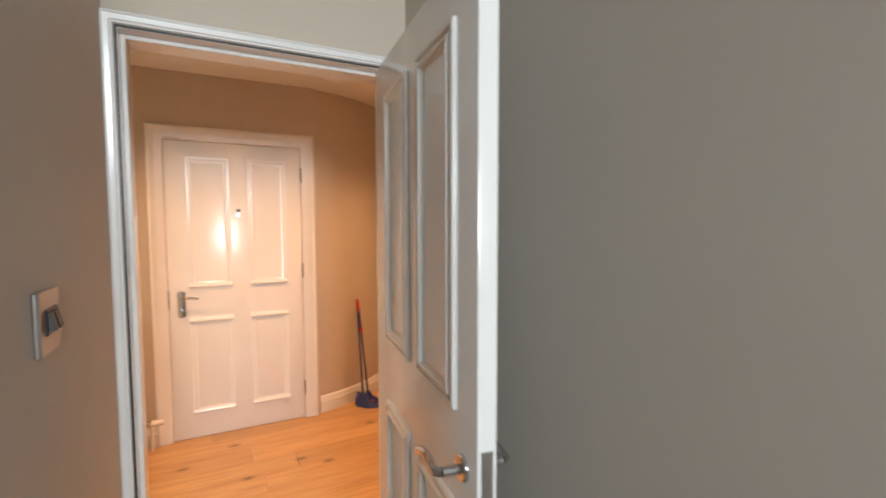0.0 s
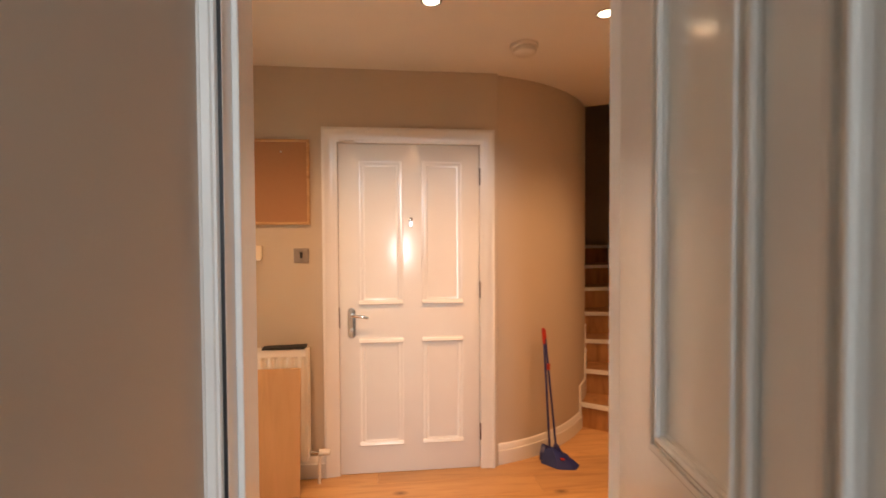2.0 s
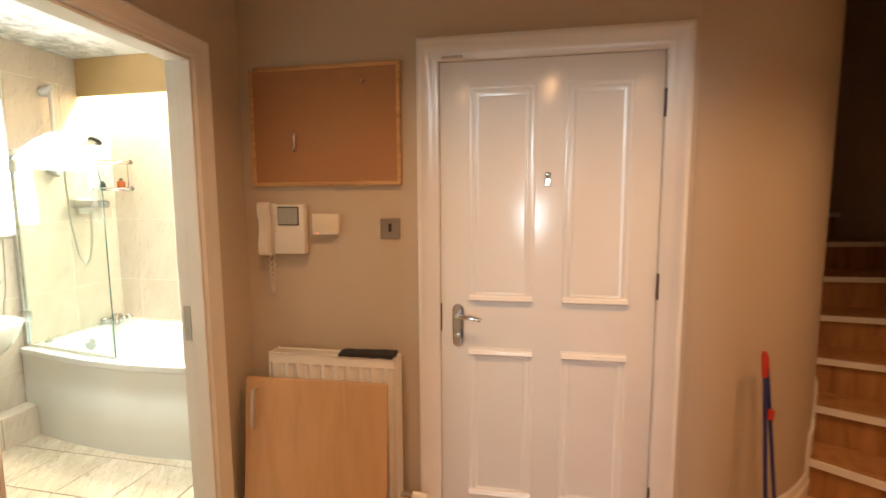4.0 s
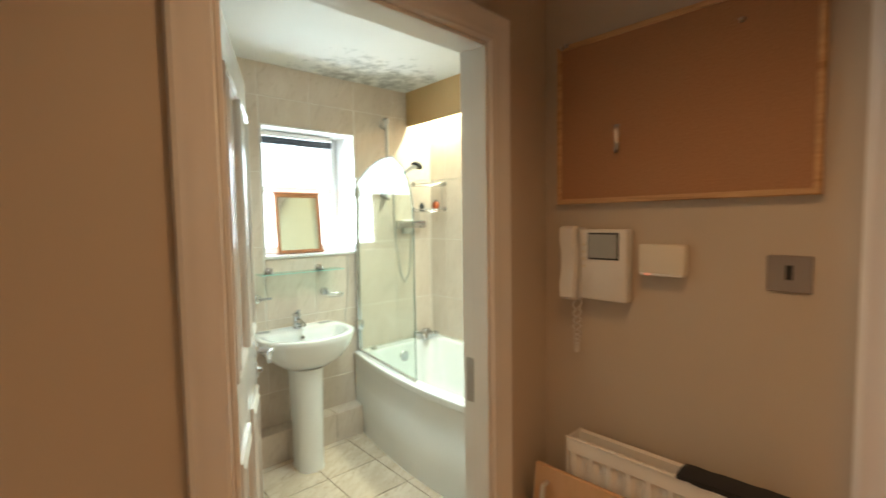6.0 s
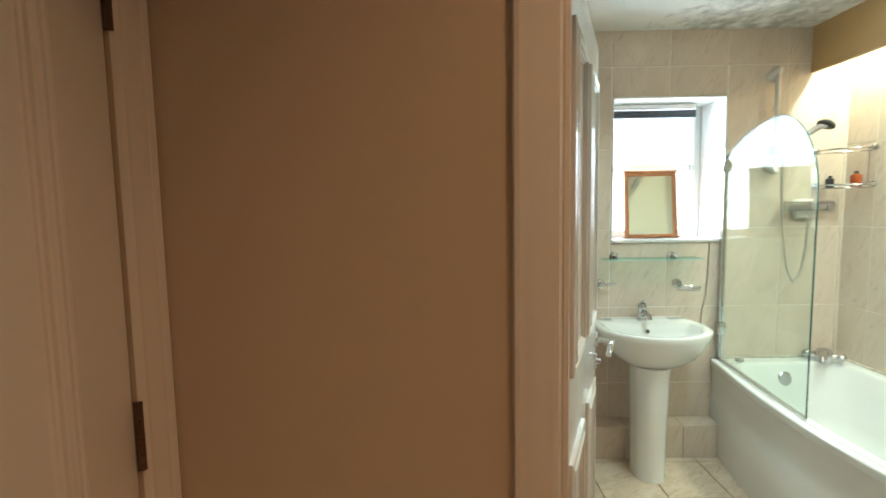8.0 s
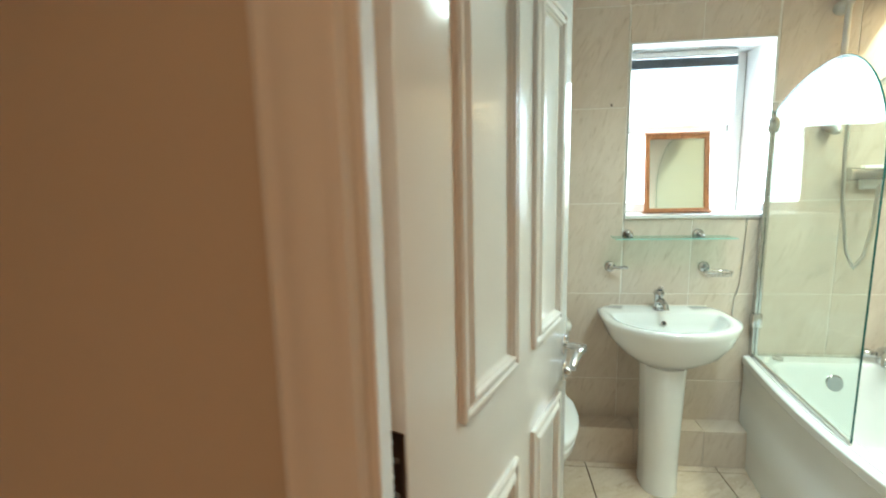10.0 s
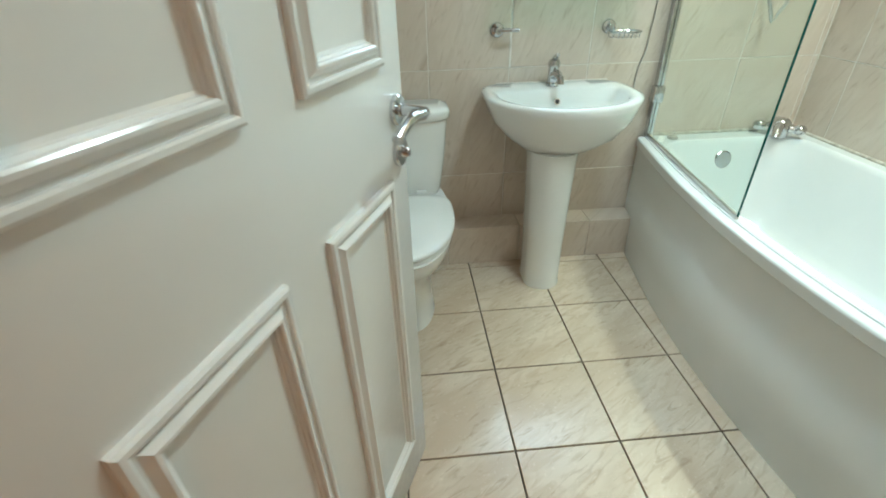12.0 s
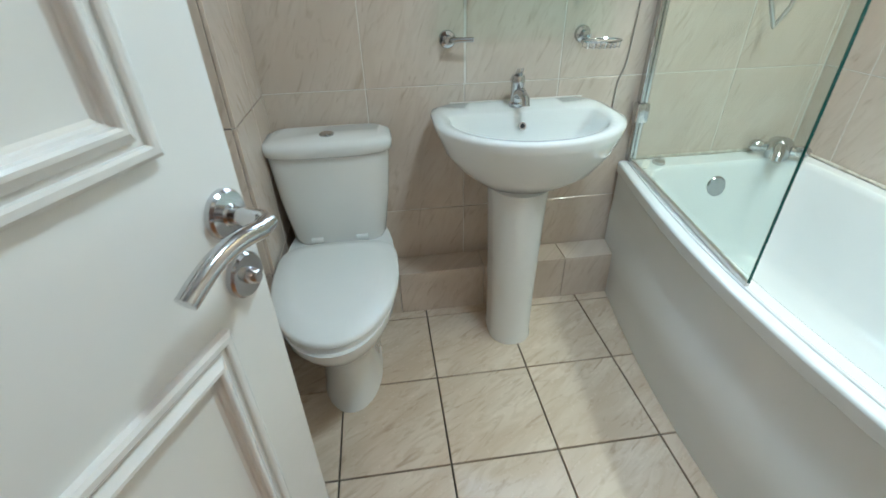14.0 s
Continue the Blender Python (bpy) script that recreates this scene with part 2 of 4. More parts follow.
M_GROUT = material("pale_grout", (0.80, 0.76, 0.70), 0.8, 0, 0.05, 12, 300, 0.1)
M_DARKGROUT = material("dark_grout", (0.13, 0.11, 0.09), 0.85, 0, 0.1, 12, 300, 0.1)
M_GLASS = glass_material("shower_glass", (0.93, 0.975, 0.955))
M_SHELFGLASS = glass_material("shelf_glass", (0.80, 0.93, 0.89))
M_SHELFEDGE = material("aqua_glass_edge", (0.42, 0.72, 0.66), 0.12, 0, 0.05, 10, 100, 0.0)
M_GLASSEDGE = material("green_glass_edge", (0.02, 0.10, 0.085), 0.15, 0, 0.05, 10, 100, 0.0)
M_PANE = glowing("bright_frosted_pane", (0.93, 0.97, 1.0), 4.5)
M_MIRROR = material("mirror_glass", (0.9, 0.92, 0.9), 0.03, 1, 0.0, 3, 30, 0.0)
M_YELLOW = material("ochre_bulkhead_paint", (0.54, 0.36, 0.16), 0.5, 0, 0.04, 3, 120, 0.03)
M_BLIND = material("dark_grey_blind", (0.06, 0.065, 0.075), 0.5, 0, 0.08, 20, 200, 0.1)
M_BLUE = material("blue_plastic", (0.02, 0.03, 0.17), 0.35, 0, 0.05, 8, 200, 0.02)
M_RED = material("red_plastic", (0.45, 0.03, 0.02), 0.35, 0, 0.05, 8, 200, 0.02)
M_SCREEN = material("grey_lcd_screen", (0.38, 0.39, 0.37), 0.15, 0, 0.05, 8, 100, 0.0)
M_LAMP = glowing("lamp_glow", (1.0, 0.8, 0.55), 9.0)
M_AMBER = material("amber_bottle", (0.30, 0.07, 0.02), 0.2, 0, 0.05, 8, 100, 0.0)
M_SEALANT = material("stained_sealant", (0.66, 0.62, 0.54), 0.5, 0, 0.15, 40, 200, 0.1, hue=(0.42, 0.37, 0.30))


# mesh helpers -----------------------------------------------------------------
def add_box(bm, x0, y0, z0, x1, y1, z1, bevel=0.0, seg=1):
    lo = [min(a, b) for a, b in ((x0, x1), (y0, y1), (z0, z1))]
    hi = [max(a, b) for a, b in ((x0, x1), (y0, y1), (z0, z1))]
    m = Matrix.LocRotScale([(a + b) / 2 for a, b in zip(lo, hi)], None, [b - a for a, b in zip(lo, hi)])
    vs = bmesh.ops.create_cube(bm, size=1, matrix=m)["verts"]
    if bevel:
        es = list({e for v in vs for e in v.link_edges})
        bmesh.ops.bevel(bm, geom=es, offset=bevel, segments=seg, affect="EDGES", profile=0.5)
    return bm


def box(*a, bevel=0.0, seg=1):
    return add_box(bmesh.new(), *a, bevel=bevel, seg=seg)


def loft(rings, caps=(True, True), closed=True, bm=None):
    """A skin through rings of equal count."""
    bm = bm or bmesh.new()
    vs = [[bm.verts.new(p) for p in ring] for ring in rings]
    n = len(rings[0])
    for a, b in zip(vs, vs[1:]):
        for i in range(n if closed else n - 1):
            j = (i + 1) % n
            bm.faces.new((a[i], a[j], b[j], b[i]))
    if caps[0] and closed:
        bm.faces.new(list(reversed(vs[0])))
    if caps[1] and closed:
        bm.faces.new(vs[-1])
    return bm


def lathe(profile, seg=20, m=None, bm=None):
    """Rings of (radius, height) about z, moved by m."""
    m = m or Matrix()
    rings = [[m @ Vector((r * math.cos(2 * math.pi * i / seg), r * math.sin(2 * math.pi * i / seg), h)) for i in range(seg)] for r, h in profile]
    return loft(rings, bm=bm)


def tube(points, r, seg=8, bm=None):
    """A round bar along points; r: one radius or one a point."""
    pts = [Vector(p) for p in points]
    rings, up = [], None
    for i, p in enumerate(pts):
        d = (pts[min(i + 1, len(pts) - 1)] - pts[max(i - 1, 0)]).normalized()
        if up is None:
            up = d.orthogonal().normalized()
        up = (up - d * up.dot(d)).normalized()
        side = d.cross(up)
        rr = r[i] if isinstance(r, (list, tuple)) else r
        rings.append([p + (up * math.cos(2 * math.pi * k / seg) + side * math.sin(2 * math.pi * k / seg)) * rr for k in range(seg)])
    return loft(rings, bm=bm)


def arc(fn, n=12):
    return [fn(i / n) for i in range(n + 1)]


def part(name, bm, mat, parent=None, label="", smooth=35, m=None):
    """Links a bmesh as one mesh object, under a thing or a part."""
    bmesh.ops.recalc_face_normals(bm, faces=bm.faces)
    me = bpy.data.meshes.new(name)
    bm.to_mesh(me)
    bm.free()
    me.materials.append(mat)
    if smooth:
        middle = sorted(p.area for p in me.polygons)[len(me.polygons) // 2]
        for p in me.polygons:
            p.use_smooth = not (max(abs(c) for c in p.normal) > 0.9999 and p.area > 4 * middle)
        me.set_sharp_from_angle(angle=radians(smooth))
        flat = {k for p in me.polygons if not p.use_smooth for k in p.edge_keys}
        for e in me.edges:
            if tuple(sorted(e.vertices)) in flat:
                e.use_edge_sharp = True
    ob = new(name, me)
    if m is not None:
        ob.matrix_basis = m
    ob.parent = parent
    return tagged(ob, label)


def thing(name, label, category, m=None, group="", kind=""):
    ob = new(name)
    ob.empty_display_size = 0.1
    if m is not None:
        ob.matrix_basis = m
    return tagged(ob, label, category, group, kind)


def setting(name, bm, mat, label="", category="", smooth=0):
    return tagged(part(name, bm, mat, None, label, smooth), label, category, kind="structure")


def moulding_frame(x0, z0, x1, z1, profile, y, side):
    """A mitred frame round a panel in the xz plane: profile of (inset, height) off the face at y, towards side."""
    rings = []
    for d, h in profile:
        rings.append([(x0 + d, y + side * h, z0 + d), (x1 - d, y + side * h, z0 + d), (x1 - d, y + side * h, z1 - d), (x0 + d, y + side * h, z1 - d)])
    return loft(rings, caps=(False, False))


PANEL_PROFILE = [(0.0, 0.0), (0.0, 0.008), (0.004, 0.011), (0.010, 0.0115), (0.0125, 0.010), (0.013, 0.0065), (0.018, 0.006), (0.022, 0.009), (0.027, 0.0135), (0.031, 0.014), (0.0335, 0.012), (0.034, 0.007), (0.037, 0.005), (0.038, 0.002), (0.042, 0.0)]


def panel_door(name, width, height, label, columns, rows, m, sides=(-1, 1), thick=0.04, start=0.0, paint=None, profile=PANEL_PROFILE):
    """A four-panel door leaf, hinge edge at x = start, its faces at y = -thick/2 and thick/2."""
    d = thing(name, label, "door", m, kind="structure")
    t = thick / 2
    leaf = bmesh.new()
    add_box(leaf, start, -t, 0, width, t, height, 0.0025, 2)
    part("leaf", leaf, paint or M_GLOSS, d)
    for s in sides:
        for c in columns:
            for r in rows:
                part("panel_moulding", moulding_frame(c[0], r[0], c[1], r[1], profile, s * t, s), paint or M_GLOSS, d, smooth=32)
    return d


def lever_handle(parent, x, z, y, s, toward, turn=True, mat=None):
    """A bent bar lever on a round rose, with a second rose below; s: side of the door; toward: which way the lever points."""
    mat = mat or M_CHROME
    out = Matrix.Translation((x, y, z)) @ Matrix.Rotation(radians(-90 * s), 4, "X")
    prof = [(0.0265, 0), (0.0265, 0.006), (0.024, 0.009), (0.012, 0.0095), (0.0095, 0.012), (0.0095, 0.045)]
    h = part("handle", lathe(prof, 24, out), mat, parent, "polished steel lever handle")
    pts = [(x, y + s * 0.045, z), (x + toward * 0.006, y + s * 0.056, z + 0.001)]
    pts += arc(lambda k: (x + toward * (0.02 + 0.1 * k), y + s * (0.057 - 0.004 * k), z + 0.008 * math.sin(math.pi * k) - 0.012 * k * k), 8)
    part("lever", tube(pts, 0.0095, 12), mat, h)
    if turn:
        o2 = Matrix.Translation((x, y, z - 0.075)) @ Matrix.Rotation(radians(-90 * s), 4, "X")
        part("thumb_turn_rose", lathe([(0.0265, 0), (0.0265, 0.006), (0.024, 0.009), (0.01, 0.0095), (0.008, 0.02), (0.006, 0.022)], 24, o2), mat, parent)
    return h


def hinge(parent, x, z, y, s, mat=None, length=0.1):
    bm = bmesh.new()
    tube([(x, y, z - length / 2), (x, y, z + length / 2)], 0.006, 8, bm)
    for k in range(5):
        zz = z - length / 2 + k * length / 4
        tube([(x, y, zz - 0.001), (x, y, zz + 0.001)], 0.0066, 8, bm)
    h = part("hinge", bm, mat or M_BRONZE, parent, "dark steel butt hinge")
    return h


def butt_hinge(parent, z, length=0.1):
    """A hinge on the edge of an open door: knuckles at the far arris, a leaf let into the edge with four screws."""
    bm = bmesh.new()
    for k in range(5):
        z0 = z - length / 2 + k * length / 5
        tube([(-0.004, 0.0225, z0 + 0.0006), (-0.004, 0.0225, z0 + length / 5 - 0.0006)], 0.0062, 10, bm)
    h = part("hinge", bm, M_BRONZE, parent, "dark steel butt hinge")
    part("hinge_leaf", box(-0.0005, -0.0165, z - length / 2, 0.0032, 0.0195, z + length / 2, bevel=0.0006), M_BRONZE, h)
    for k in range(4):
        y = 0.004 if k % 2 else -0.004
        m = Matrix.Translation((-0.0004, y, z + (k - 1.5) * 0.024)) @ Matrix.Rotation(radians(-90), 4, "Y")
        part("screw", lathe([(0.0042, 0.0), (0.004, 0.0012), (0.002, 0.0016)], 10, m), M_STEEL, h)
    return h


# the large structure ------------------------------------------------------------
CEIL = 2.42
BOXX, BOXY = -2.42, -0.852
CX, CY, CR = 0.69, 1.2525, 1.25
XW, YN, YS, XE, XH = -2.76, 1.145, -0.97, -1.0, -0.89
YA, YH = -1.915, -1.78


def around(a, r, z=0.0):
    """A point about the axis of the winding stair: a degrees, r metres out."""
    return (CX + r * math.sin(radians(a)), CY - r * math.cos(radians(a)), z)


def prism(outline, z0, z1):
    return loft([[(x, y, z0) for x, y in outline], [(x, y, z1) for x, y in outline]])


def boxes(*rows):
    bm = bmesh.new()
    for r in rows:
        add_box(bm, *r)
    return bm


floor = setting("floor", boxes((-0.95, -6.7, -0.2, 3.2, 3.6, -0.02), (-3.1, -1.2, -0.2, -0.95, 1.4, -0.014)), M_DARKGROUT, "floor of oak boards and stone-look tiles", "floor")
setting("ceiling_hall", prism([(-1.03, -1.9), (3.0, -1.9), (3.0, -0.08), (1.72, 0.66), (1.3, 0.45), (0.95, 0.15), (-1.03, 0.15)], CEIL, CEIL + 0.08), M_CEIL, "plain white painted ceiling", "ceiling")
setting("ceiling_room", boxes((-2.0, -6.7, CEIL, 2.8, -1.9, CEIL + 0.08)), M_CEIL, "plain white painted ceiling", "ceiling")
wall_front = setting("wall_front", boxes((XH, 0, 0, -0.013, 0.15, CEIL + 0.1), (0.837, 0, 0, 0.95, 0.15, CEIL + 0.1), (-0.013, 0, 1.985, 0.837, 0.15, CEIL + 0.1), (-0.1, 0.15, 0, 0.95, 0.2, CEIL)), M_WALL, "beige painted wall", "wall")
setting("wall_bathroom_door", boxes((XE, -1.79, 0, XH, -1.031, CEIL + 0.1), (XE, -0.287, 0, XH, 1.35, CEIL + 0.1), (XE, -1.031, 1.968, XH, -0.287, CEIL + 0.1)), M_WALL, "beige painted wall", "wall")
setting("wall_cupboard", boxes((XH, -1.785, 0, -0.832, -1.665, CEIL + 0.1), (-0.112, -1.785, 0, 0.0, -1.665, CEIL + 0.1), (-0.832, -1.785, 1.985, -0.112, -1.665, CEIL + 0.1), (-0.1, YH, 0, 0.0, -1.7, CEIL + 0.1)), M_WALL, "beige painted wall", "wall")
setting("wall_room_door", boxes((-0.2, YA, 0, 0.024, YH, CEIL + 0.1), (0.803, YA, 0, 2.3, YH, CEIL + 0.1), (0.024, YA, 1.981, 0.803, YH, CEIL + 0.1)), M_WALL, "beige painted wall", "wall")
setting("wall_passage_left", boxes((-0.2, -3.75, 0, -0.006, YA, CEIL)), M_ROOMWALL, "grey-beige painted wall", "wall")
setting("wall_passage_right", boxes((0.853, -3.75, 0, 1.0, YA, CEIL)), M_ROOMWALL, "grey-beige painted wall", "wall")
setting("wall_room", boxes((-2.0, -3.75, 0, -0.2, -3.65, CEIL), (1.0, -3.75, 0, 2.8, -3.65, CEIL), (-2.0, -6.7, 0, -1.9, -3.75, CEIL), (2.7, -6.7, 0, 2.8, -3.75, CEIL),
                           (-1.9, -6.6, 0, -0.23, -6.5, CEIL), (0.63, -6.6, 0, 2.7, -6.5, CEIL), (-0.23, -6.6, 0, 0.63, -6.5, 1.5), (-0.23, -6.6, 2.38, 0.63, -6.5, CEIL)), M_ROOMWALL, "grey-beige painted wall", "wall")


def curved(a0, a1, r0, r1, z0, z1, step=3):
    n = max(2, int((a1 - a0) / step))
    angles = [a0 + (a1 - a0) * i / n for i in range(n + 1)]
    return loft([[around(a, r0, z0), around(a, r1, z0), around(a, r1, z1), around(a, r0, z1)] for a in angles])


wall_curved = setting("wall_curved", curved(12, 150, CR - 0.12, CR, 0, 4.4), M_WALL, "beige painted wall that curves round to the stairs", "wall", smooth=30)
setting("wall_stairwell", curved(40, 150, 2.2, 2.3, 0, 4.4), M_WALL, "beige painted curved stairwell wall", "wall", smooth=30)
ex, ey, _ = around(40, 2.2)
setting("wall_east", boxes((ex, YH - 0.1, 0, ex + 0.1, ey + 0.05, CEIL + 0.1)), M_WALL, "beige painted wall", "wall")
end_wall = curved(150, 153, CR - 0.12, 2.3, 0, 4.4)
setting("wall_stair_end", end_wall, M_WALL, "beige painted wall at the turn of the stairs", "wall")
setting("ceiling_stairwell", prism([(-0.2, 0.0), (3.2, -1.0), (3.2, 3.6), (-0.2, 3.6)], 4.4, 4.5), M_CEIL, "white ceiling high over the stairs", "ceiling")
bulk = [(1.72, 0.66), (3.0, -0.08), (3.0, -0.15), (1.70, 0.60)]
setting("wall_stair_bulkhead", prism(bulk, CEIL + 0.08, 4.4), M_WALL, "painted edge of the ceiling over the stairs", "wall")

# bathroom shell
bath_before = set(scene.objects)
WY0, WY1, WZ0, WZ1 = -0.185, 0.459, 1.237, 2.057
wall_window = setting("wall_window", boxes((-3.08, YS - 0.1, 0, XW - 0.002, WY0, 2.5), (-3.08, WY1, 0, XW - 0.002, YN + 0.1, 2.5), (-3.08, WY0, 0, XW - 0.002, WY1, WZ0), (-3.08, WY0, WZ1, XW - 0.002, WY1, 2.5)), M_GROUT, "tiled bathroom wall with a window", "wall")
wall_shower = setting("wall_shower", boxes((-3.08, YN + 0.002, 0, XE, YN + 0.12, 2.5)), M_GROUT, "tiled wall along the bath", "wall")
wall_wc = setting("wall_bathroom_side", boxes((-3.08, YS - 0.12, 0, XE, YS - 0.002, 2.5)), M_GROUT, "tiled bathroom side wall", "wall")
ceiling_bath = setting("ceiling_bathroom", boxes((-3.08, YS - 0.1, CEIL, XE, YN + 0.1, CEIL + 0.08)), M_CEIL, "white bathroom ceiling with black mould stains", "ceiling")
setting("bulkhead", box(XW, 0.92, 2.17, XE - 0.03, 0.94, CEIL), M_YELLOW, "ochre painted boxing over the bath", "boxing")
setting("window_reveal", boxes((-3.0, WY0, WZ0 - 0.001, XW + 0.004, WY0 + 0.008, WZ1), (-3.0, WY1 - 0.008, WZ0, XW + 0.004, WY1 + 0.001, WZ1), (-3.0, WY0, WZ1 - 0.008, XW + 0.004, WY1, WZ1), (-3.0, WY0, WZ0, XW + 0.012, WY1, WZ0 + 0.014)), M_TRIM, "white painted window reveal and sill", "window reveal")


bath_shell = set(scene.objects) - bath_before


# doors, linings and architraves ---------------------------------------------------
ARCH = [(0.0, 0.0), (0.0, 0.019), (0.006, 0.023), (0.014, 0.021), (0.018, 0.017), (0.046, 0.015), (0.052, 0.011), (0.062, 0.011), (0.066, 0.007), (0.068, 0.0)]


def architrave(name, x0, x1, top, m, width=0.07, label="white gloss door architrave"):
    """Three mitred mouldings round an opening from x0 to x1 on the plane y = 0, proud towards -y, in one part each."""
    rows = []
    k = width / 0.068
    for d, h in ARCH:
        o = width - d * k
        rows.append([(x0 - o, -h, 0), (x0 - o, -h, top + o), (x1 + o, -h, top + o), (x1 + o, -h, 0)])
    return tagged(part(name, loft(rows, closed=False), M_TRIM, None, label, 40, m), label, "architrave", kind="structure")


def lining(name, x0, x1, top, y0, y1, stop, m, label="white painted door lining"):
    """Boards round an opening, with a stop strip on them at y = stop."""
    bm = bmesh.new()
    add_box(bm, x0 - 0.003, y0, 0, x0 + 0.0, y1, top + 0.003)
    add_box(bm, x1 + 0.0, y0, 0, x1 + 0.003, y1, top + 0.003)
    add_box(bm, x0, y0, top, x1, y1, top + 0.003)
    a, b = stop
    add_box(bm, x0, a, 0, x0 + 0.012, b, top, 0.002)
    add_box(bm, x1 - 0.012, a, 0, x1, b, top, 0.002)
    add_box(bm, x0 + 0.012, a, top - 0.012, x1 - 0.012, b, top, 0.002)
    return tagged(part(name, bm, M_TRIM, None, label, 30, m), label, "door lining", kind="structure")


# front door
door_1 = panel_door("door_1", 0.846, 1.98, "closed white gloss four-panel front door", [(0.10, 0.355), (0.465, 0.732)], [(0.165, 0.822), (1.018, 1.885)], pose(0.835, 0.022, 0.003, 0, 0, 180), sides=(1,), paint=M_ENTRY, profile=[(d, h * 0.4) for d, h in PANEL_PROFILE])
BEAD = [(0.0, 0.0), (0.009, 0.001), (0.015, 0.005), (0.017, 0.010), (0.013, 0.015), (0.013, 0.020), (0.010, 0.025), (0.004, 0.028), (0.0, 0.030)]
for c0, c1 in ((0.10, 0.355), (0.465, 0.732)):
    for z in (0.167, 0.788, 1.018):
        part("panel_bead", loft([[(x, 0.0195 + h, z + v) for h, v in BEAD] for x in (c0 + 0.004, c1 - 0.004)]), M_ENTRY, door_1, smooth=50)
architrave("architrave", -0.012, 0.836, 1.984, pose(0, 0, 0), 0.091)
for hz in (0.225, 1.10, 1.79):
    hinge(door_1, -0.004, hz, 0.026, 1)
# room door, open into the passage
D1A = 83.2
door_2 = panel_door("door_2", 0.816, 1.962, "open white gloss four-panel room door", [(0.15, 0.39), (0.475, 0.72)], [(0.165, 0.885), (1.08, 1.85)], pose(0.785, YA - 0.004, 0.006, 0, 0, 180 + D1A) @ pose(0, -0.022, 0), sides=(-1, 1))
architrave("architrave", 0.0205, 0.806, 1.9845, pose(0, YA, 0), 0.031)
architrave("architrave", -0.80, -0.027, 1.978, pose(0, YH, 0, 0, 0, 180), 0.05)
lining("door_lining", 0.027, 0.80, 1.978, YA, YH, (YA + 0.045, YH), pose(0, 0, 0))
seal = bmesh.new()
add_box(seal, 0.0207, YA - 0.004, 0, 0.0262, YA - 0.0005, 1.9843)
add_box(seal, 0.0262, YA - 0.004, 1.979, 0.79, YA - 0.0005, 1.9843)
setting("door_seal", seal, M_BLACK, "black seal strip between the architrave and the door lining", "door seal")
lever_handle(door_2, 0.752, 0.975, -0.02, -1, -1, False)
lever_handle(door_2, 0.752, 0.975, 0.02, 1, -1, False)
part("latch_plate", box(0.8162, -0.012, 0.915, 0.8175, 0.012, 1.035), M_STEEL, door_2)
# bathroom door, open inwards
D3A = 155.1
door_3 = panel_door("door_3", 0.792, 1.955, "open white gloss four-panel bathroom door", [(0.143, 0.384), (0.484, 0.708)], [(0.15, 0.881), (1.075, 1.82)], pose(-1.004, -1.044, 0.006, 0, 0, D3A) @ pose(0, -0.022, 0), sides=(-1, 1), start=0.002)
architrave("architrave", -1.03, -0.29, 1.965, pose(XH, 0, 0, 0, 0, 90), 0.078)
lining("door_lining", -1.028, -0.29, 1.965, 0.0, 0.112, (0.0, 0.06), pose(XH, 0, 0, 0, 0, 90))
lever_handle(door_3, 0.757, 0.993, -0.02, -1, -1, True)
lever_handle(door_3, 0.757, 0.993, 0.02, 1, -1, True)
for hz in (0.22, 1.082, 1.74):
    butt_hinge(door_3, hz)
    setting("hinge_plate", box(-0.999, -1.0278, hz - 0.044, -0.975, -1.0262, hz + 0.056, bevel=0.0006), M_BRONZE, "dark steel hinge plate let into the door lining", "hinge plate")
setting("strike_plate", box(-0.99, -0.2925, 0.89, -0.96, -0.2895, 1.03, bevel=0.001), M_PLATE, "steel strike plate in the door lining", "strike plate")
# cupboard door in the hall
door_4 = panel_door("door_4", 0.714, 1.975, "closed white gloss four-panel cupboard door", [(0.10, 0.32), (0.40, 0.62)], [(0.165, 0.85), (1.05, 1.85)], pose(-0.829, -1.69, 0.004), sides=(1,))
architrave("architrave", 0.112, 0.832, 1.985, pose(0, -1.665, 0, 0, 0, 180), 0.057)
for hz in (0.225, 1.12, 1.74):
    hinge(door_4, -0.002, hz, 0.026, 1)


# skirting
SKIRT = [(0.0, 0.0), (0.018, 0.0), (0.018, 0.085), (0.013, 0.09), (0.013, 0.1), (0.008, 0.112), (0.008, 0.118), (0.003, 0.125), (0.0, 0.127)]


def skirting(points, left=True):
    """A moulded board along points on the floor; it stands out to one side."""
    pts = [Vector((x, y, 0)) for x, y in points]
    rings = []
    for i, p in enumerate(pts):
        d = (pts[min(i + 1, len(pts) - 1)] - pts[max(i - 1, 0)]).normalized()
        n = Vector((-d.y, d.x, 0)) * (1 if left else -1)
        rings.append([p + n * o + Vector((0, 0, h)) for o, h in SKIRT])
    return tagged(part("baseboard", loft(rings), M_TRIM, None, "white moulded skirting board", 40), "white moulded skirting board", "skirting board", kind="structure")


skirting([around(a, CR)[:2] for a in range(12, 55, 3)], left=False)
skirting([(XH, 0), (-0.104, 0)], left=False)
skirting([(XH, -1.08), (XH, -1.665)], left=True)
skirting([(XH, -0.02), (XH, -0.205)], left=True)
skirting([(0.853, YH), (2.1, YH)], left=True)
skirting([(0.853, -3.6), (0.853, YA)], left=True)


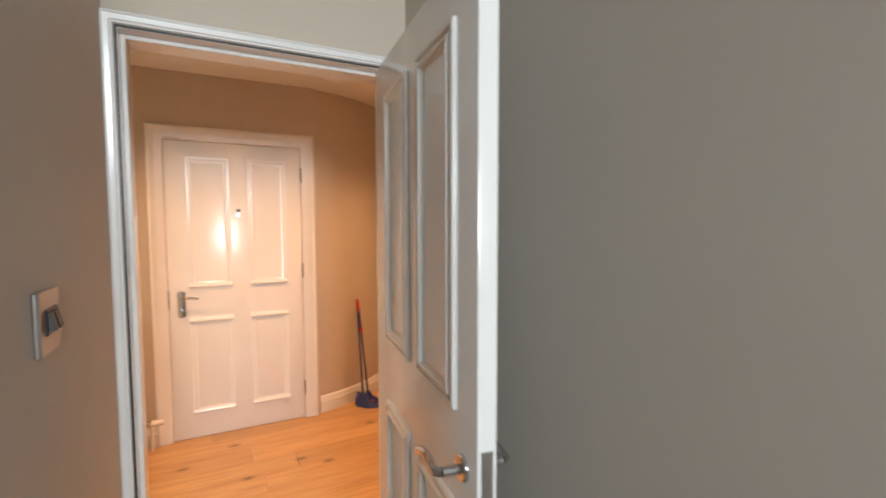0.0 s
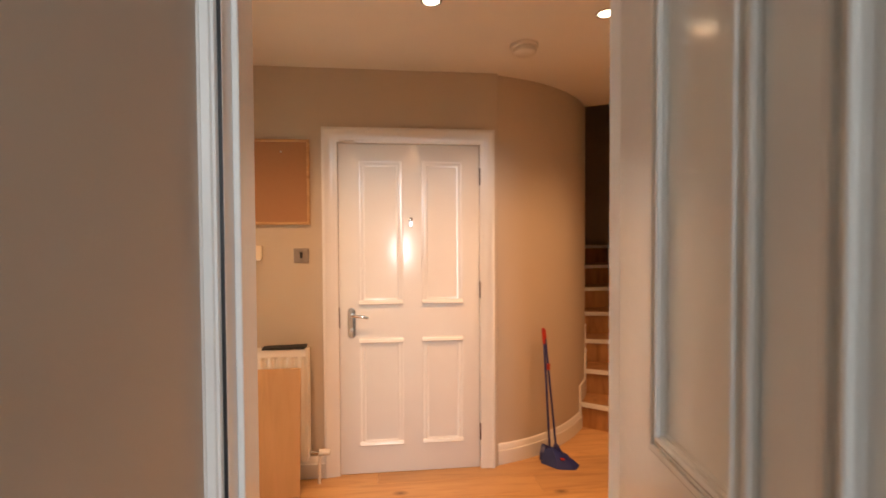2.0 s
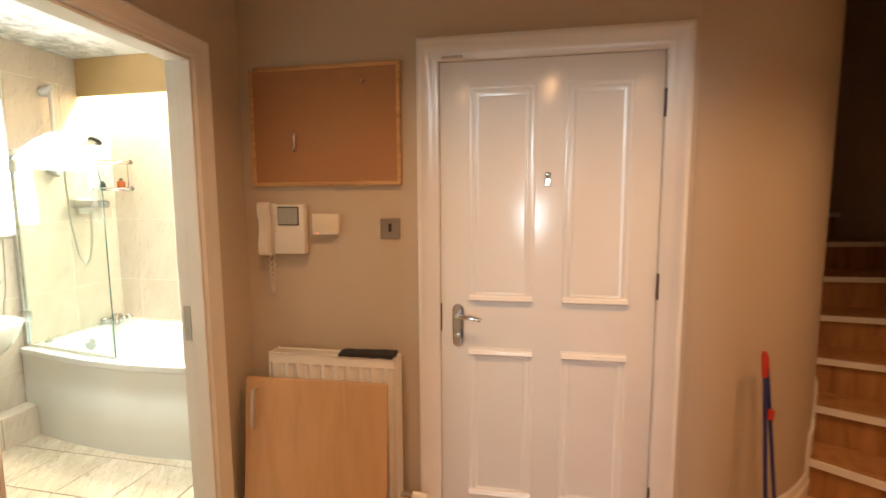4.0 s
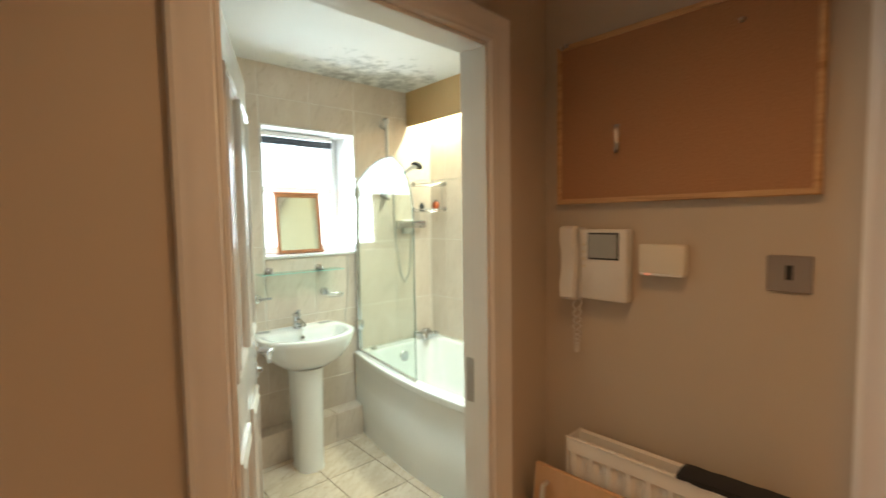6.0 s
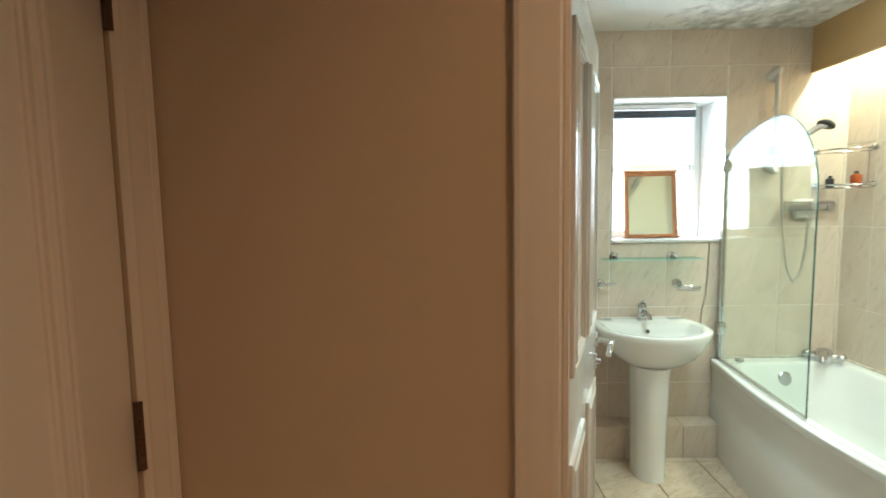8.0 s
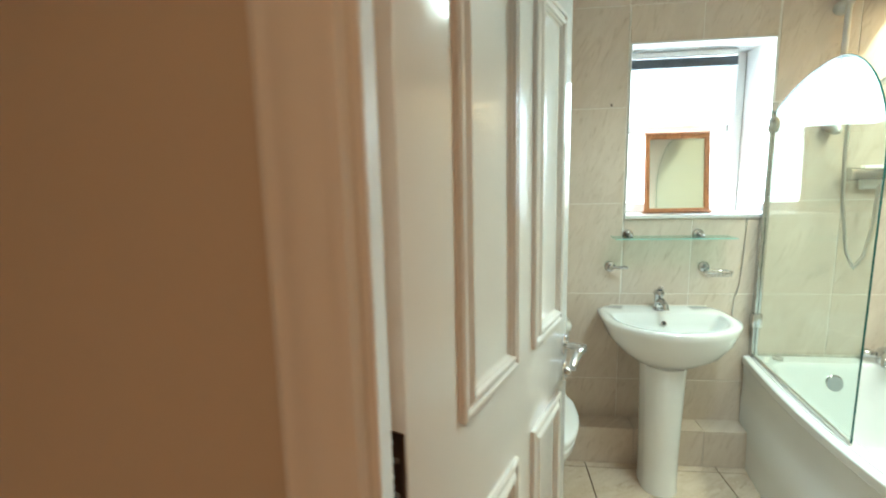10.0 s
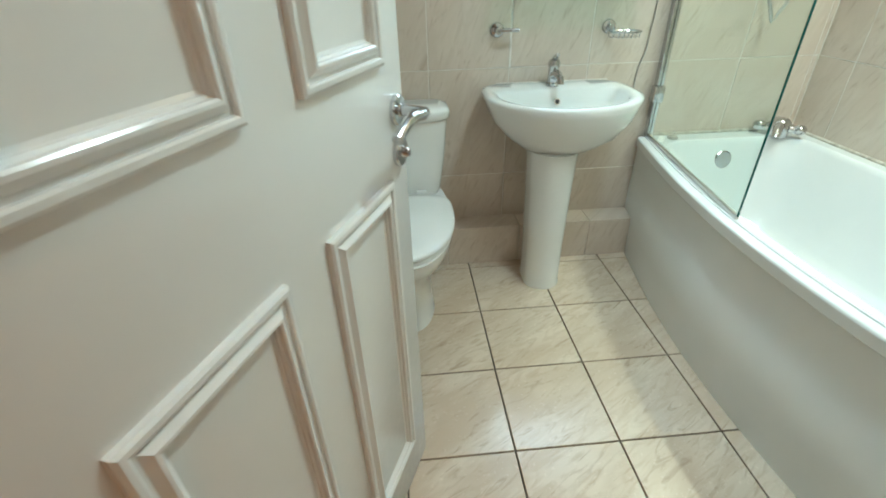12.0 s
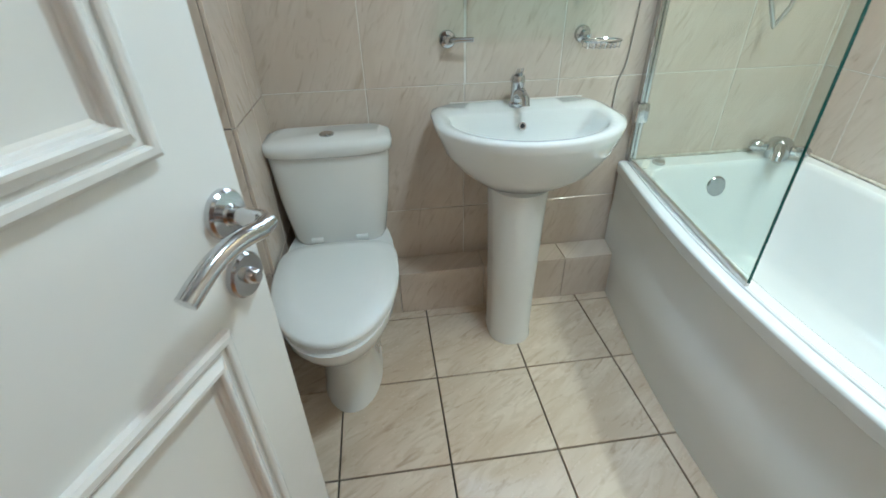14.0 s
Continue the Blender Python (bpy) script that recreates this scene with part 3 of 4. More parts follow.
# stairs
staircase = thing("staircase", "winding oak stairs with white nosings beside the curved wall", "stairs", kind="structure")
for n in range(1, 10):
    a0 = 53.5 + 10.0 * (n - 1)
    part("riser", curved(a0, a0 + 10, CR + 0.003, 2.19, 0.19 * (n - 1), 0.19 * n - 0.028, 5), M_STEP, staircase, smooth=0)
    part("tread", curved(a0 - 0.2, a0 + 10, CR + 0.003, 2.19, 0.19 * n - 0.028, 0.19 * n, 5), M_STEP, staircase, smooth=0)
    part("nosing", curved(a0 - 0.9, a0 - 0.2, CR + 0.003, 2.19, 0.19 * n - 0.03, 0.19 * n + 0.003, 1), M_TRIM, staircase, "white stair nosing", 0)
    part("stair_skirting", curved(a0 - 1.5, a0 + 8.5, CR, CR + 0.014, 0.19 * (n - 1), 0.19 * n + 0.13, 4), M_TRIM, staircase, "white stepped wall skirting", 0)


bath_before = set(scene.objects)
# bathroom fittings ------------------------------------------------------------------
def oval(xc, front, back, w, z, n=40, eb=6.0, ef=2.0, yc=0.0):
    """A ring with a round front and a squared back."""
    pts = []
    for i in range(n):
        t = 2 * math.pi * i / n
        c, s = math.cos(t), math.sin(t)
        e = ef if c >= 0 else eb
        x = xc + (front if c >= 0 else -back) * abs(c) ** (2 / e)
        pts.append((x, yc + w * math.copysign(abs(s) ** (2 / e), s), z))
    return pts


def wash_basin():
    b = thing("wash_basin", "white ceramic pedestal wash basin on the tiled wall", "basin", pose(XW, -0.022, 0))
    rings = [oval(0.24, 0.085, 0.08, 0.095, 0.592, yc=-0.02), oval(0.23, 0.125, 0.12, 0.15, 0.61, yc=-0.012), oval(0.21, 0.19, 0.19, 0.215, 0.65), oval(0.20, 0.229, 0.197, 0.264, 0.705),
             oval(0.20, 0.246, 0.199, 0.286, 0.76), oval(0.20, 0.25, 0.199, 0.296, 0.785), oval(0.20, 0.247, 0.199, 0.293, 0.793), oval(0.20, 0.236, 0.198, 0.275, 0.797),
             oval(0.20, 0.214, 0.085, 0.250, 0.795), oval(0.20, 0.205, 0.078, 0.243, 0.786), oval(0.20, 0.185, 0.070, 0.225, 0.745), oval(0.20, 0.15, 0.06, 0.185, 0.695), oval(0.20, 0.08, 0.045, 0.09, 0.668), oval(0.20, 0.02, 0.02, 0.02, 0.664)]
    part("bowl", loft(rings), M_CERAMIC, b, smooth=60)
    prof = [(0.076, 0.0), (0.076, 0.012), (0.073, 0.03), (0.075, 0.2), (0.081, 0.42), (0.086, 0.56), (0.09, 0.61)]
    part("pedestal", loft([oval(0.29, r, 0.13, r * 1.02, z, eb=4, yc=-0.042) for r, z in prof]), M_CERAMIC, b, smooth=60)
    ov = Matrix.Translation((0.137, 0.0, 0.748)) @ Matrix.Rotation(radians(72), 4, "Y")
    part("overflow_ring", lathe([(0.0125, 0.0), (0.0125, 0.004), (0.008, 0.004), (0.008, 0.001)], 16, ov), M_CHROME, b)
    part("overflow_hole", lathe([(0.0078, 0.0), (0.0078, 0.0022)], 16, ov), M_BLACK, b)
    tap = part("tap", lathe([(0.026, 0.796), (0.026, 0.806), (0.021, 0.812), (0.021, 0.865), (0.024, 0.88), (0.02, 0.893)], 18, pose(0.072, -0.005, 0)), M_CHROME, b, "chrome mixer tap")
    part("spout", tube([(0.08, -0.005, 0.835), (0.12, -0.005, 0.85), (0.165, -0.005, 0.84), (0.172, -0.005, 0.82)], [0.017, 0.015, 0.013, 0.013], 12), M_CHROME, tap)
    part("lever", tube([(0.07, -0.005, 0.89), (0.085, -0.005, 0.905), (0.12, -0.008, 0.918)], [0.013, 0.011, 0.007], 10), M_CHROME, tap)
    part("sealant", box(0.002, -0.22, 0.796, 0.009, 0.25, 0.801, bevel=0.002), M_GROUT, b)
    return b


def toilet():
    t = thing("toilet", "white close-coupled toilet with a closed lid", "toilet", pose(XW, -0.65, 0))
    cis = [oval(0.115, 0.075, 0.09, w, z, eb=7, ef=3.2) for w, z in ((0.11, 0.372), (0.14, 0.382), (0.157, 0.41), (0.178, 0.55), (0.19, 0.69), (0.19, 0.705))]
    part("cistern", loft(cis), M_CERAMIC, t, smooth=50)
    lid = [oval(0.115, f, 0.095, w, z, eb=7, ef=3.2) for f, w, z in ((0.078, 0.193, 0.705), (0.085, 0.201, 0.711), (0.087, 0.203, 0.734), (0.08, 0.196, 0.746), (0.06, 0.17, 0.753))]
    part("cistern_lid", loft(lid), M_CERAMIC, t, smooth=50)
    part("flush_button", lathe([(0.023, 0.752), (0.023, 0.757), (0.019, 0.760), (0.004, 0.760)], 20, pose(0.115, 0, 0)), M_CHROME, t, "chrome push button")
    pan = [oval(0.395, f, b + 0.02, w, z, eb=3.5) for f, b, w, z in ((0.185, 0.20, 0.1, 0.0), (0.18, 0.20, 0.096, 0.03), (0.16, 0.20, 0.088, 0.16), (0.20, 0.25, 0.115, 0.24), (0.29, 0.32, 0.16, 0.32), (0.325, 0.36, 0.178, 0.37), (0.33, 0.37, 0.18, 0.395))]
    part("pan", loft(pan), M_CERAMIC, t, smooth=60)
    seat = [oval(0.395, 0.318, 0.17, 0.182, z, eb=4.0) for z in (0.396, 0.41)]
    part("seat", loft(seat), M_SEAT, t, smooth=50)
    cov = [oval(0.395, f + 0.01, b - 0.012, w - 0.006, z, eb=4.0) for f, b, w, z in ((0.306, 0.172, 0.187, 0.412), (0.312, 0.177, 0.193, 0.416), (0.312, 0.177, 0.193, 0.424), (0.304, 0.17, 0.185, 0.431), (0.24, 0.14, 0.135, 0.434))]
    part("seat_lid", loft(cov), M_SEAT, t, smooth=50)
    for s in (-1, 1):
        part("seat_hinge", tube([(0.19, s * 0.075 - 0.02, 0.415), (0.19, s * 0.075 + 0.02, 0.415)], 0.012, 10), M_SEAT, t)
    return t


wash_basin()
toilet()

TX0, TX1, TZ = XW + 0.003, -1.17, 0.545


def tub_front(x):
    return 0.410 - 0.112 * math.sin(math.pi * (x - TX0) / 1.85)


def tub_ring(u0, u1, v0, v1, z, rc):
    """A rounded rectangle in the plan of the bath, from u0 to u1 along it and v0 to v1 across, corner radius rc metres."""
    lx, ly = TX1 - TX0, 0.78
    ru, rv = rc / lx, rc / ly
    pts = []
    for (cu, cv, a0) in ((u0 + ru, v0 + rv, 180), (u1 - ru, v0 + rv, 270), (u1 - ru, v1 - rv, 0), (u0 + ru, v1 - rv, 90)):
        for k in range(7):
            a = radians(a0 + 15 * k)
            pts.append((cu + ru * math.cos(a), cv + rv * math.sin(a)))
        n = 22 if a0 in (180, 0) else 6
        nu, nv = {180: (u1 - ru, v0), 270: (u1, v1 - rv), 0: (u0 + ru, v1), 90: (u0, v0 + rv)}[a0]
        pu, pv = pts[-1]
        pts += [(pu + (nu - pu) * k / n, pv + (nv - pv) * k / n) for k in range(1, n)]
    out = []
    for u, v in pts:
        x = TX0 + u * lx
        f = tub_front(x)
        out.append((x, f + v * (YN - f), z))
    return out


tub = thing("bathtub", "white bow-fronted acrylic bath along the tiled wall", "bathtub")
rings = [tub_ring(0, 1, 0.012, 1, 0.500, 0.012), tub_ring(0, 1, 0.0, 1, 0.506, 0.012), tub_ring(0, 1, 0.0, 1, 0.509, 0.012), tub_ring(0, 1, 0, 1, 0.535, 0.012), tub_ring(0, 1, 0, 1, 0.538, 0.012), tub_ring(0.001, 0.999, 0.004, 0.998, 0.543, 0.014), tub_ring(0.003, 0.997, 0.011, 0.996, TZ, 0.018), tub_ring(0.005, 0.995, 0.015, 0.994, TZ, 0.02),
         tub_ring(0.05, 0.96, 0.083, 0.937, TZ, 0.12), tub_ring(0.055, 0.955, 0.09, 0.93, TZ, 0.12), tub_ring(0.058, 0.952, 0.098, 0.922, TZ - 0.004, 0.12), tub_ring(0.063, 0.945, 0.108, 0.912, TZ - 0.02, 0.12),
         tub_ring(0.08, 0.92, 0.135, 0.885, 0.43, 0.13), tub_ring(0.10, 0.87, 0.17, 0.85, 0.26, 0.14), tub_ring(0.115, 0.84, 0.2, 0.82, 0.19, 0.14), tub_ring(0.15, 0.79, 0.25, 0.77, 0.162, 0.12), tub_ring(0.25, 0.65, 0.4, 0.6, 0.155, 0.06)]
part("shell", loft(rings, caps=(False, True)), M_ACRYLIC, tub, smooth=60)
nx = 28
rows = []
for dz, dy in ((0.0, 0.016), (0.15, 0.012), (0.325, 0.009), (0.331, 0.012), (0.42, 0.012), (0.512, 0.012)):
    rows.append([(TX0 + (TX1 - TX0) * i / nx, tub_front(TX0 + (TX1 - TX0) * i / nx) + dy, dz) for i in range(nx + 1)])
back = [[(x, y + 0.02, z) for x, y, z in r] for r in rows]
panel = loft([r + list(reversed(b)) for r, b in zip(rows, back)])
part("bath_panel", panel, M_ACRYLIC, tub, "white bowed bath panel", 60)
bead = []
for i in range(nx + 1):
    x = TX0 + 0.01 + (TX1 - TX0 - 0.02) * i / nx
    bead.append((x, tub_front(x) + 0.036, TZ + 0.0005))
part("rim_bead", tube(bead, 0.0045, 8), M_ACRYLIC, tub, "raised bead along the rim", 60)
part("bath_end_panel", box(TX1 - 0.004, 0.5, 0, TX1, YN, 0.505), M_ACRYLIC, tub)
setting("bath_end_boxing", box(TX1 + 0.001, 0.44, 0, XE - 0.02, YN, 0.545, bevel=0.004), M_TRIM, "white boxing at the end of the bath", "boxing")
plinth = setting("plinth", box(XW - 0.01, YS, 0, -2.648, 0.42, 0.182), M_GROUT, "tiled pipe boxing along the wall", "boxing")


pipe_boxing = setting("pipe_boxing", box(XW - 0.01, YS, 0.19, BOXX, BOXY, CEIL - 0.001), M_GROUT, "tiled boxing up the corner beside the toilet", "boxing")


# things in the bathroom -----------------------------------------------------------
window_1 = thing("window_1", "bright frosted bathroom window in a white frame", "window", kind="structure")
bm = bmesh.new()
for a in ((WY0 + 0.008, WZ0 + 0.014, WY0 + 0.05, WZ1 - 0.008), (WY1 - 0.05, WZ0 + 0.014, WY1 - 0.008, WZ1 - 0.008), (WY0 + 0.05, WZ0 + 0.014, WY1 - 0.05, WZ0 + 0.06), (WY0 + 0.05, WZ1 - 0.055, WY1 - 0.05, WZ1 - 0.008), (WY0 + 0.05, 1.66, WY1 - 0.05, 1.70)):
    add_box(bm, -3.05, a[0], a[1], -3.0, a[2], a[3], 0.004)
part("window_frame", bm, M_TRIM, window_1)
part("pane", box(-3.03, WY0 + 0.05, WZ0 + 0.06, -3.024, WY1 - 0.05, 1.66), M_PANE, window_1)
part("pane", box(-3.03, WY0 + 0.05, 1.70, -3.024, WY1 - 0.05, WZ1 - 0.055), M_PANE, window_1)
bm = tube([(-2.995, 0.13, 1.70), (-2.985, 0.13, 1.715), (-2.985, 0.15, 1.735)], 0.006, 8)
part("window_catch", bm, M_STEEL, window_1)

blind = thing("window_blind", "dark grey venetian blind drawn up under the window head", "blind")
part("headrail", box(-2.93, WY0 + 0.02, 2.015, -2.895, WY1 - 0.1, 2.045, bevel=0.003), M_STEEL, blind)
for k in range(5):
    part("slat", box(-2.935, WY0 + 0.022, 1.965 + 0.009 * k, -2.89, WY1 - 0.102, 1.9738 + 0.009 * k, bevel=0.001), M_BLIND, blind)
part("cord", tube([(-2.9, WY1 - 0.13, 2.02), (-2.9, WY1 - 0.128, 1.8), (-2.9, WY1 - 0.125, 1.45)], 0.0018, 6), M_BLIND, blind)

mirror = thing("framed_mirror", "small wood-framed mirror standing on the window sill", "mirror", pose(-2.905, 0.112, WZ0 + 0.014, 0, -6, 0))
fw = 0.158
prof = [(0.0, 0.0), (0.0, 0.014), (0.006, 0.018), (0.02, 0.016), (0.024, 0.01), (0.024, 0.004)]
rings = [[(h, -fw + d, d), (h, fw - d, d), (h, fw - d, 0.40 - d), (h, -fw + d, 0.40 - d)] for d, h in prof]
part("frame", loft(rings, caps=(True, False)), M_MIRWOOD, mirror, smooth=30)
part("glass", box(0.003, -fw + 0.022, 0.022, 0.0055, fw - 0.022, 0.378), M_MIRROR, mirror, "mirror glass")
part("ledge", box(-0.004, -fw - 0.008, -0.0, 0.03, fw + 0.008, 0.012, bevel=0.003), M_MIRWOOD, mirror)
part("top_rail", box(-0.004, -fw - 0.006, 0.398, 0.022, fw + 0.006, 0.41, bevel=0.003), M_MIRWOOD, mirror)


def wall_rose(name, y, z, parent, r=0.027):
    m = Matrix.Translation((XW, y, z)) @ Matrix.Rotation(radians(90), 4, "Y")
    return part(name, lathe([(r, 0), (r, 0.006), (r * 0.9, 0.011), (r * 0.5, 0.014), (r * 0.42, 0.035), (r * 0.48, 0.042)], 20, m), M_CHROME, parent)


shelf = thing("glass_shelf", "narrow glass shelf on two chrome wall brackets", "shelf")
for y in (-0.165, 0.165):
    rs = wall_rose("bracket", y, 1.157, shelf)
    part("clamp", tube([(XW + 0.03, y, 1.157), (XW + 0.055, y, 1.157), (XW + 0.06, y, 1.15)], 0.009, 10), M_CHROME, rs)
part("shelf_glass", box(XW + 0.012, -0.25, 1.147, XW + 0.125, 0.29, 1.153, bevel=0.001), M_SHELFGLASS, shelf, "clear green-edged glass")
part("glass_edge", box(XW + 0.1252, -0.25, 1.1474, XW + 0.1262, 0.29, 1.1526), M_SHELFEDGE, shelf)
hook = thing("towel_hook", "chrome single hook on the tiled wall", "hook")
wall_rose("hook_rose", -0.246, 0.998, hook)
part("hook_bar", tube([(XW + 0.035, -0.246, 0.998), (XW + 0.045, -0.22, 1.0), (XW + 0.048, -0.17, 1.0)], [0.009, 0.008, 0.007], 10), M_CHROME, hook)
soap = thing("soap_basket", "chrome wire soap basket on the tiled wall", "soap dish")
wall_rose("basket_rose", 0.2, 0.997, soap)
bm = bmesh.new()
oval_pts = [(XW + 0.075 + 0.04 * math.cos(t), 0.235 + 0.065 * math.sin(t), 0.985) for t in [2 * math.pi * i / 20 for i in range(21)]]
tube(oval_pts, 0.0032, 6, bm)
for k in range(-3, 4):
    y = 0.235 + k * 0.017
    h = 0.04 * math.sqrt(max(0.05, 1 - (k * 0.017 / 0.065) ** 2))
    tube([(XW + 0.075 - h, y, 0.985), (XW + 0.075 - h * 0.8, y, 0.966), (XW + 0.075 + h * 0.8, y, 0.966), (XW + 0.075 + h, y, 0.985)], 0.002, 5, bm)
part("wire_basket", bm, M_CHROME, soap)
part("arm", tube([(XW + 0.03, 0.2, 0.997), (XW + 0.045, 0.205, 0.988)], 0.006, 8), M_CHROME, soap)
cable = thing("wall_cable", "thin grey cable running down the tiles beside the basin", "cable")
part("cable", tube([(XW + 0.004, 0.385, 1.236), (XW + 0.004, 0.38, 1.05), (XW + 0.004, 0.372, 0.9), (XW + 0.004, 0.352, 0.84), (XW + 0.004, 0.345, 0.6)], 0.003, 6), M_STEEL, cable)
screw = thing("wall_screw", "small dark screw in the tiled wall", "screw")
part("screw_head", lathe([(0.006, 0), (0.006, 0.004), (0.003, 0.006)], 10, Matrix.Translation((XW, -0.262, 1.78)) @ Matrix.Rotation(radians(90), 4, "Y")), M_BRONZE, screw)

# bath screen: glass with an arched top on a chrome wall channel
screen = thing("bath_screen", "hinged clear glass bath screen with a rounded top", "bath screen", Matrix.Translation((XW + 0.012, 0.45, 0)) @ Matrix.Rotation(radians(-7.9), 4, "Z"))
SL = 0.80
outline = [(0.03, 0.56), (SL, 0.56), (SL, 1.48)]
outline += [(SL - 0.30 + 0.30 * math.cos(a), 1.48 + 0.36 * math.sin(a)) for a in [math.pi / 2 * i / 12 for i in range(1, 13)]]
outline += [(0.5 - 0.47 * k, 1.84 - 0.13 * k * k) for k in [i / 8 for i in range(1, 9)]]
glass = part("glass_panel", loft([[(x, -0.003, z) for x, z in outline], [(x, 0.003, z) for x, z in outline]]), M_GLASS, screen, "clear glass", 30)
edge = [(SL + 0.0006, 0.0, 0.56), (SL + 0.0006, 0.0, 1.48)] + [(x, 0.0, z + 0.0004) for x, z in outline[3:]]
part("glass_edge", tube(edge, 0.0031, 6), M_GLASSEDGE, screen, "dark green polished glass edge")
part("wall_channel", box(-0.008, -0.014, 0.55, 0.03, 0.014, 1.76, bevel=0.003), M_CHROME, screen)
for z in (0.735, 1.66):
    part("pivot_hinge", box(0.0, -0.026, z - 0.035, 0.042, 0.022, z + 0.035, bevel=0.008, seg=2), M_CHROME, screen)
part("seal_strip", box(0.03, -0.006, 0.548, SL, 0.006, 0.562, bevel=0.002), M_STEEL, screen)
glass.visible_shadow = False

# shower: riser rail, head, hose and mixer box
rail = thing("shower_rail", "grey shower riser rail with a handset and hose", "shower")
part("rail", tube([(XW + 0.055, 0.70, 1.62), (XW + 0.055, 0.70, 2.19)], 0.0125, 12), M_NICKEL, rail)
for z, s in ((1.625, -1), (2.18, 1)):
    part("rail_bracket", tube([(XW, 0.70, z - s * 0.03), (XW + 0.03, 0.70, z - s * 0.02), (XW + 0.06, 0.70, z), (XW + 0.066, 0.70, z + s * 0.012)], [0.03, 0.028, 0.023, 0.012], 14), M_NICKEL, rail, smooth=60)
part("slider", box(XW + 0.035, 0.675, 1.72, XW + 0.085, 0.735, 1.775, bevel=0.008), M_STEEL, rail)
hs = part("handset", tube([(XW + 0.075, 0.73, 1.70), (XW + 0.1, 0.80, 1.79), (XW + 0.13, 0.86, 1.845), (XW + 0.15, 0.90, 1.865)], [0.011, 0.013, 0.016, 0.018], 12), M_STEEL, rail, "grey shower handset")
part("spray_face", lathe([(0.03, 0), (0.042, 0.012), (0.042, 0.022), (0.036, 0.026)], 18, Matrix.Translation((XW + 0.15, 0.905, 1.875)) @ Matrix.Rotation(radians(150), 4, "X")), M_BLACK, hs)
hose = [(XW + 0.075, 0.73, 1.70), (XW + 0.07, 0.735, 1.55), (XW + 0.07, 0.75, 1.3), (XW + 0.07, 0.785, 1.08), (XW + 0.07, 0.825, 1.0), (XW + 0.07, 0.862, 1.06), (XW + 0.07, 0.885, 1.2), (XW + 0.07, 0.89, 1.38)]
pts = []
for a, b in zip(hose, hose[1:]):
    pts += [tuple(Vector(a).lerp(Vector(b), k / 6)) for k in range(6)]
part("hose", tube(pts + [hose[-1]], [0.0075 if i % 2 else 0.0066 for i in range(len(pts) + 1)], 8), M_STEEL, rail, "ribbed steel hose")
mixer = thing("shower_valve", "chrome and white shower mixer box on the tiled wall", "shower valve")
part("body", tube([(XW + 0.05, 0.80, 1.43), (XW + 0.05, 1.0, 1.43)], 0.026, 16), M_CHROME, mixer)
for y in (0.79, 1.01):
    part("knob", tube([(XW + 0.05, y - 0.02, 1.43), (XW + 0.05, y + 0.02, 1.43)], 0.031, 16), M_CHROME, mixer)
part("wall_plate", box(XW, 0.85, 1.36, XW + 0.03, 0.95, 1.47, bevel=0.008), M_WHITEPL, mixer)

caddy = thing("corner_caddy", "two-tier chrome corner caddy on the shower tiles", "shower caddy")


def corner_arc(r, z, n=12):
    """A quarter ring in the corner of the two tiled walls."""
    return [(XW + 0.012 + r * math.sin(math.pi / 2 * i / n), YN - 0.012 - r * math.cos(math.pi / 2 * i / n), z) for i in range(n + 1)]


for z, wire in ((1.53, 0.0055), (1.725, 0.0042)):
    part("front_rail", tube(corner_arc(0.165, z + 0.012), wire, 8), M_CHROME, caddy)
    part("lower_ring", tube(corner_arc(0.155, z - 0.006), 0.003, 6), M_CHROME, caddy)
    for k in range(1, 6):
        d = k * 0.025
        reach = math.sqrt(0.155 ** 2 - d * d)
        part("shelf_wire", tube([(XW + 0.012, YN - 0.012 - d, z - 0.003), (XW + 0.012 + reach, YN - 0.012 - d, z - 0.003)], 0.0022, 6), M_CHROME, caddy)
    for x, y, turn in ((XW, YN - 0.175, "Y"), (XW + 0.175, YN, "X")):
        part("fixing", lathe([(0.018, 0), (0.018, 0.008), (0.009, 0.013)], 14, Matrix.Translation((x, y, z + 0.012)) @ Matrix.Rotation(radians(90), 4, turn)), M_CHROME, caddy)
part("upright", tube([(XW + 0.16, YN - 0.02, 1.53), (XW + 0.16, YN - 0.02, 1.737)], 0.003, 6), M_CHROME, caddy)


def bottle(x, y, z, r, h, mat, label):
    b = thing("bottle", label, "bottle", pose(x, y, z))
    part("body", lathe([(r * 0.9, 0), (r, 0.004), (r, h * 0.68), (r * 0.85, h * 0.78), (r * 0.4, h * 0.82), (r * 0.4, h * 0.85)], 16), mat, b)
    part("cap", lathe([(r * 0.45, h * 0.85), (r * 0.45, h), (r * 0.38, h * 1.01)], 14), M_BLACK, b)


bottle(XW + 0.125, YN - 0.05, 1.5305, 0.026, 0.085, M_AMBER, "small amber bottle with a dark cap on the caddy")
bottle(XW + 0.04, YN - 0.12, 1.5305, 0.02, 0.065, M_BLACK, "small black bottle on the caddy")
taps = thing("bath_mixer", "chrome two-handle bath mixer on the corner of the bath", "bath tap", Matrix.Translation((XW + 0.088, 1.005, 0.5455)) @ Matrix.Rotation(radians(-42), 4, "Z"))
part("body", tube([(0, -0.06, 0.032), (0, -0.03, 0.036), (0, 0.03, 0.036), (0, 0.06, 0.032)], [0.017, 0.023, 0.023, 0.017], 14), M_CHROME, taps, smooth=50)
part("dome", lathe([(0.04, 0.0), (0.043, 0.02), (0.044, 0.045), (0.039, 0.064), (0.026, 0.075), (0.004, 0.079)], 24), M_CHROME, taps, smooth=50)
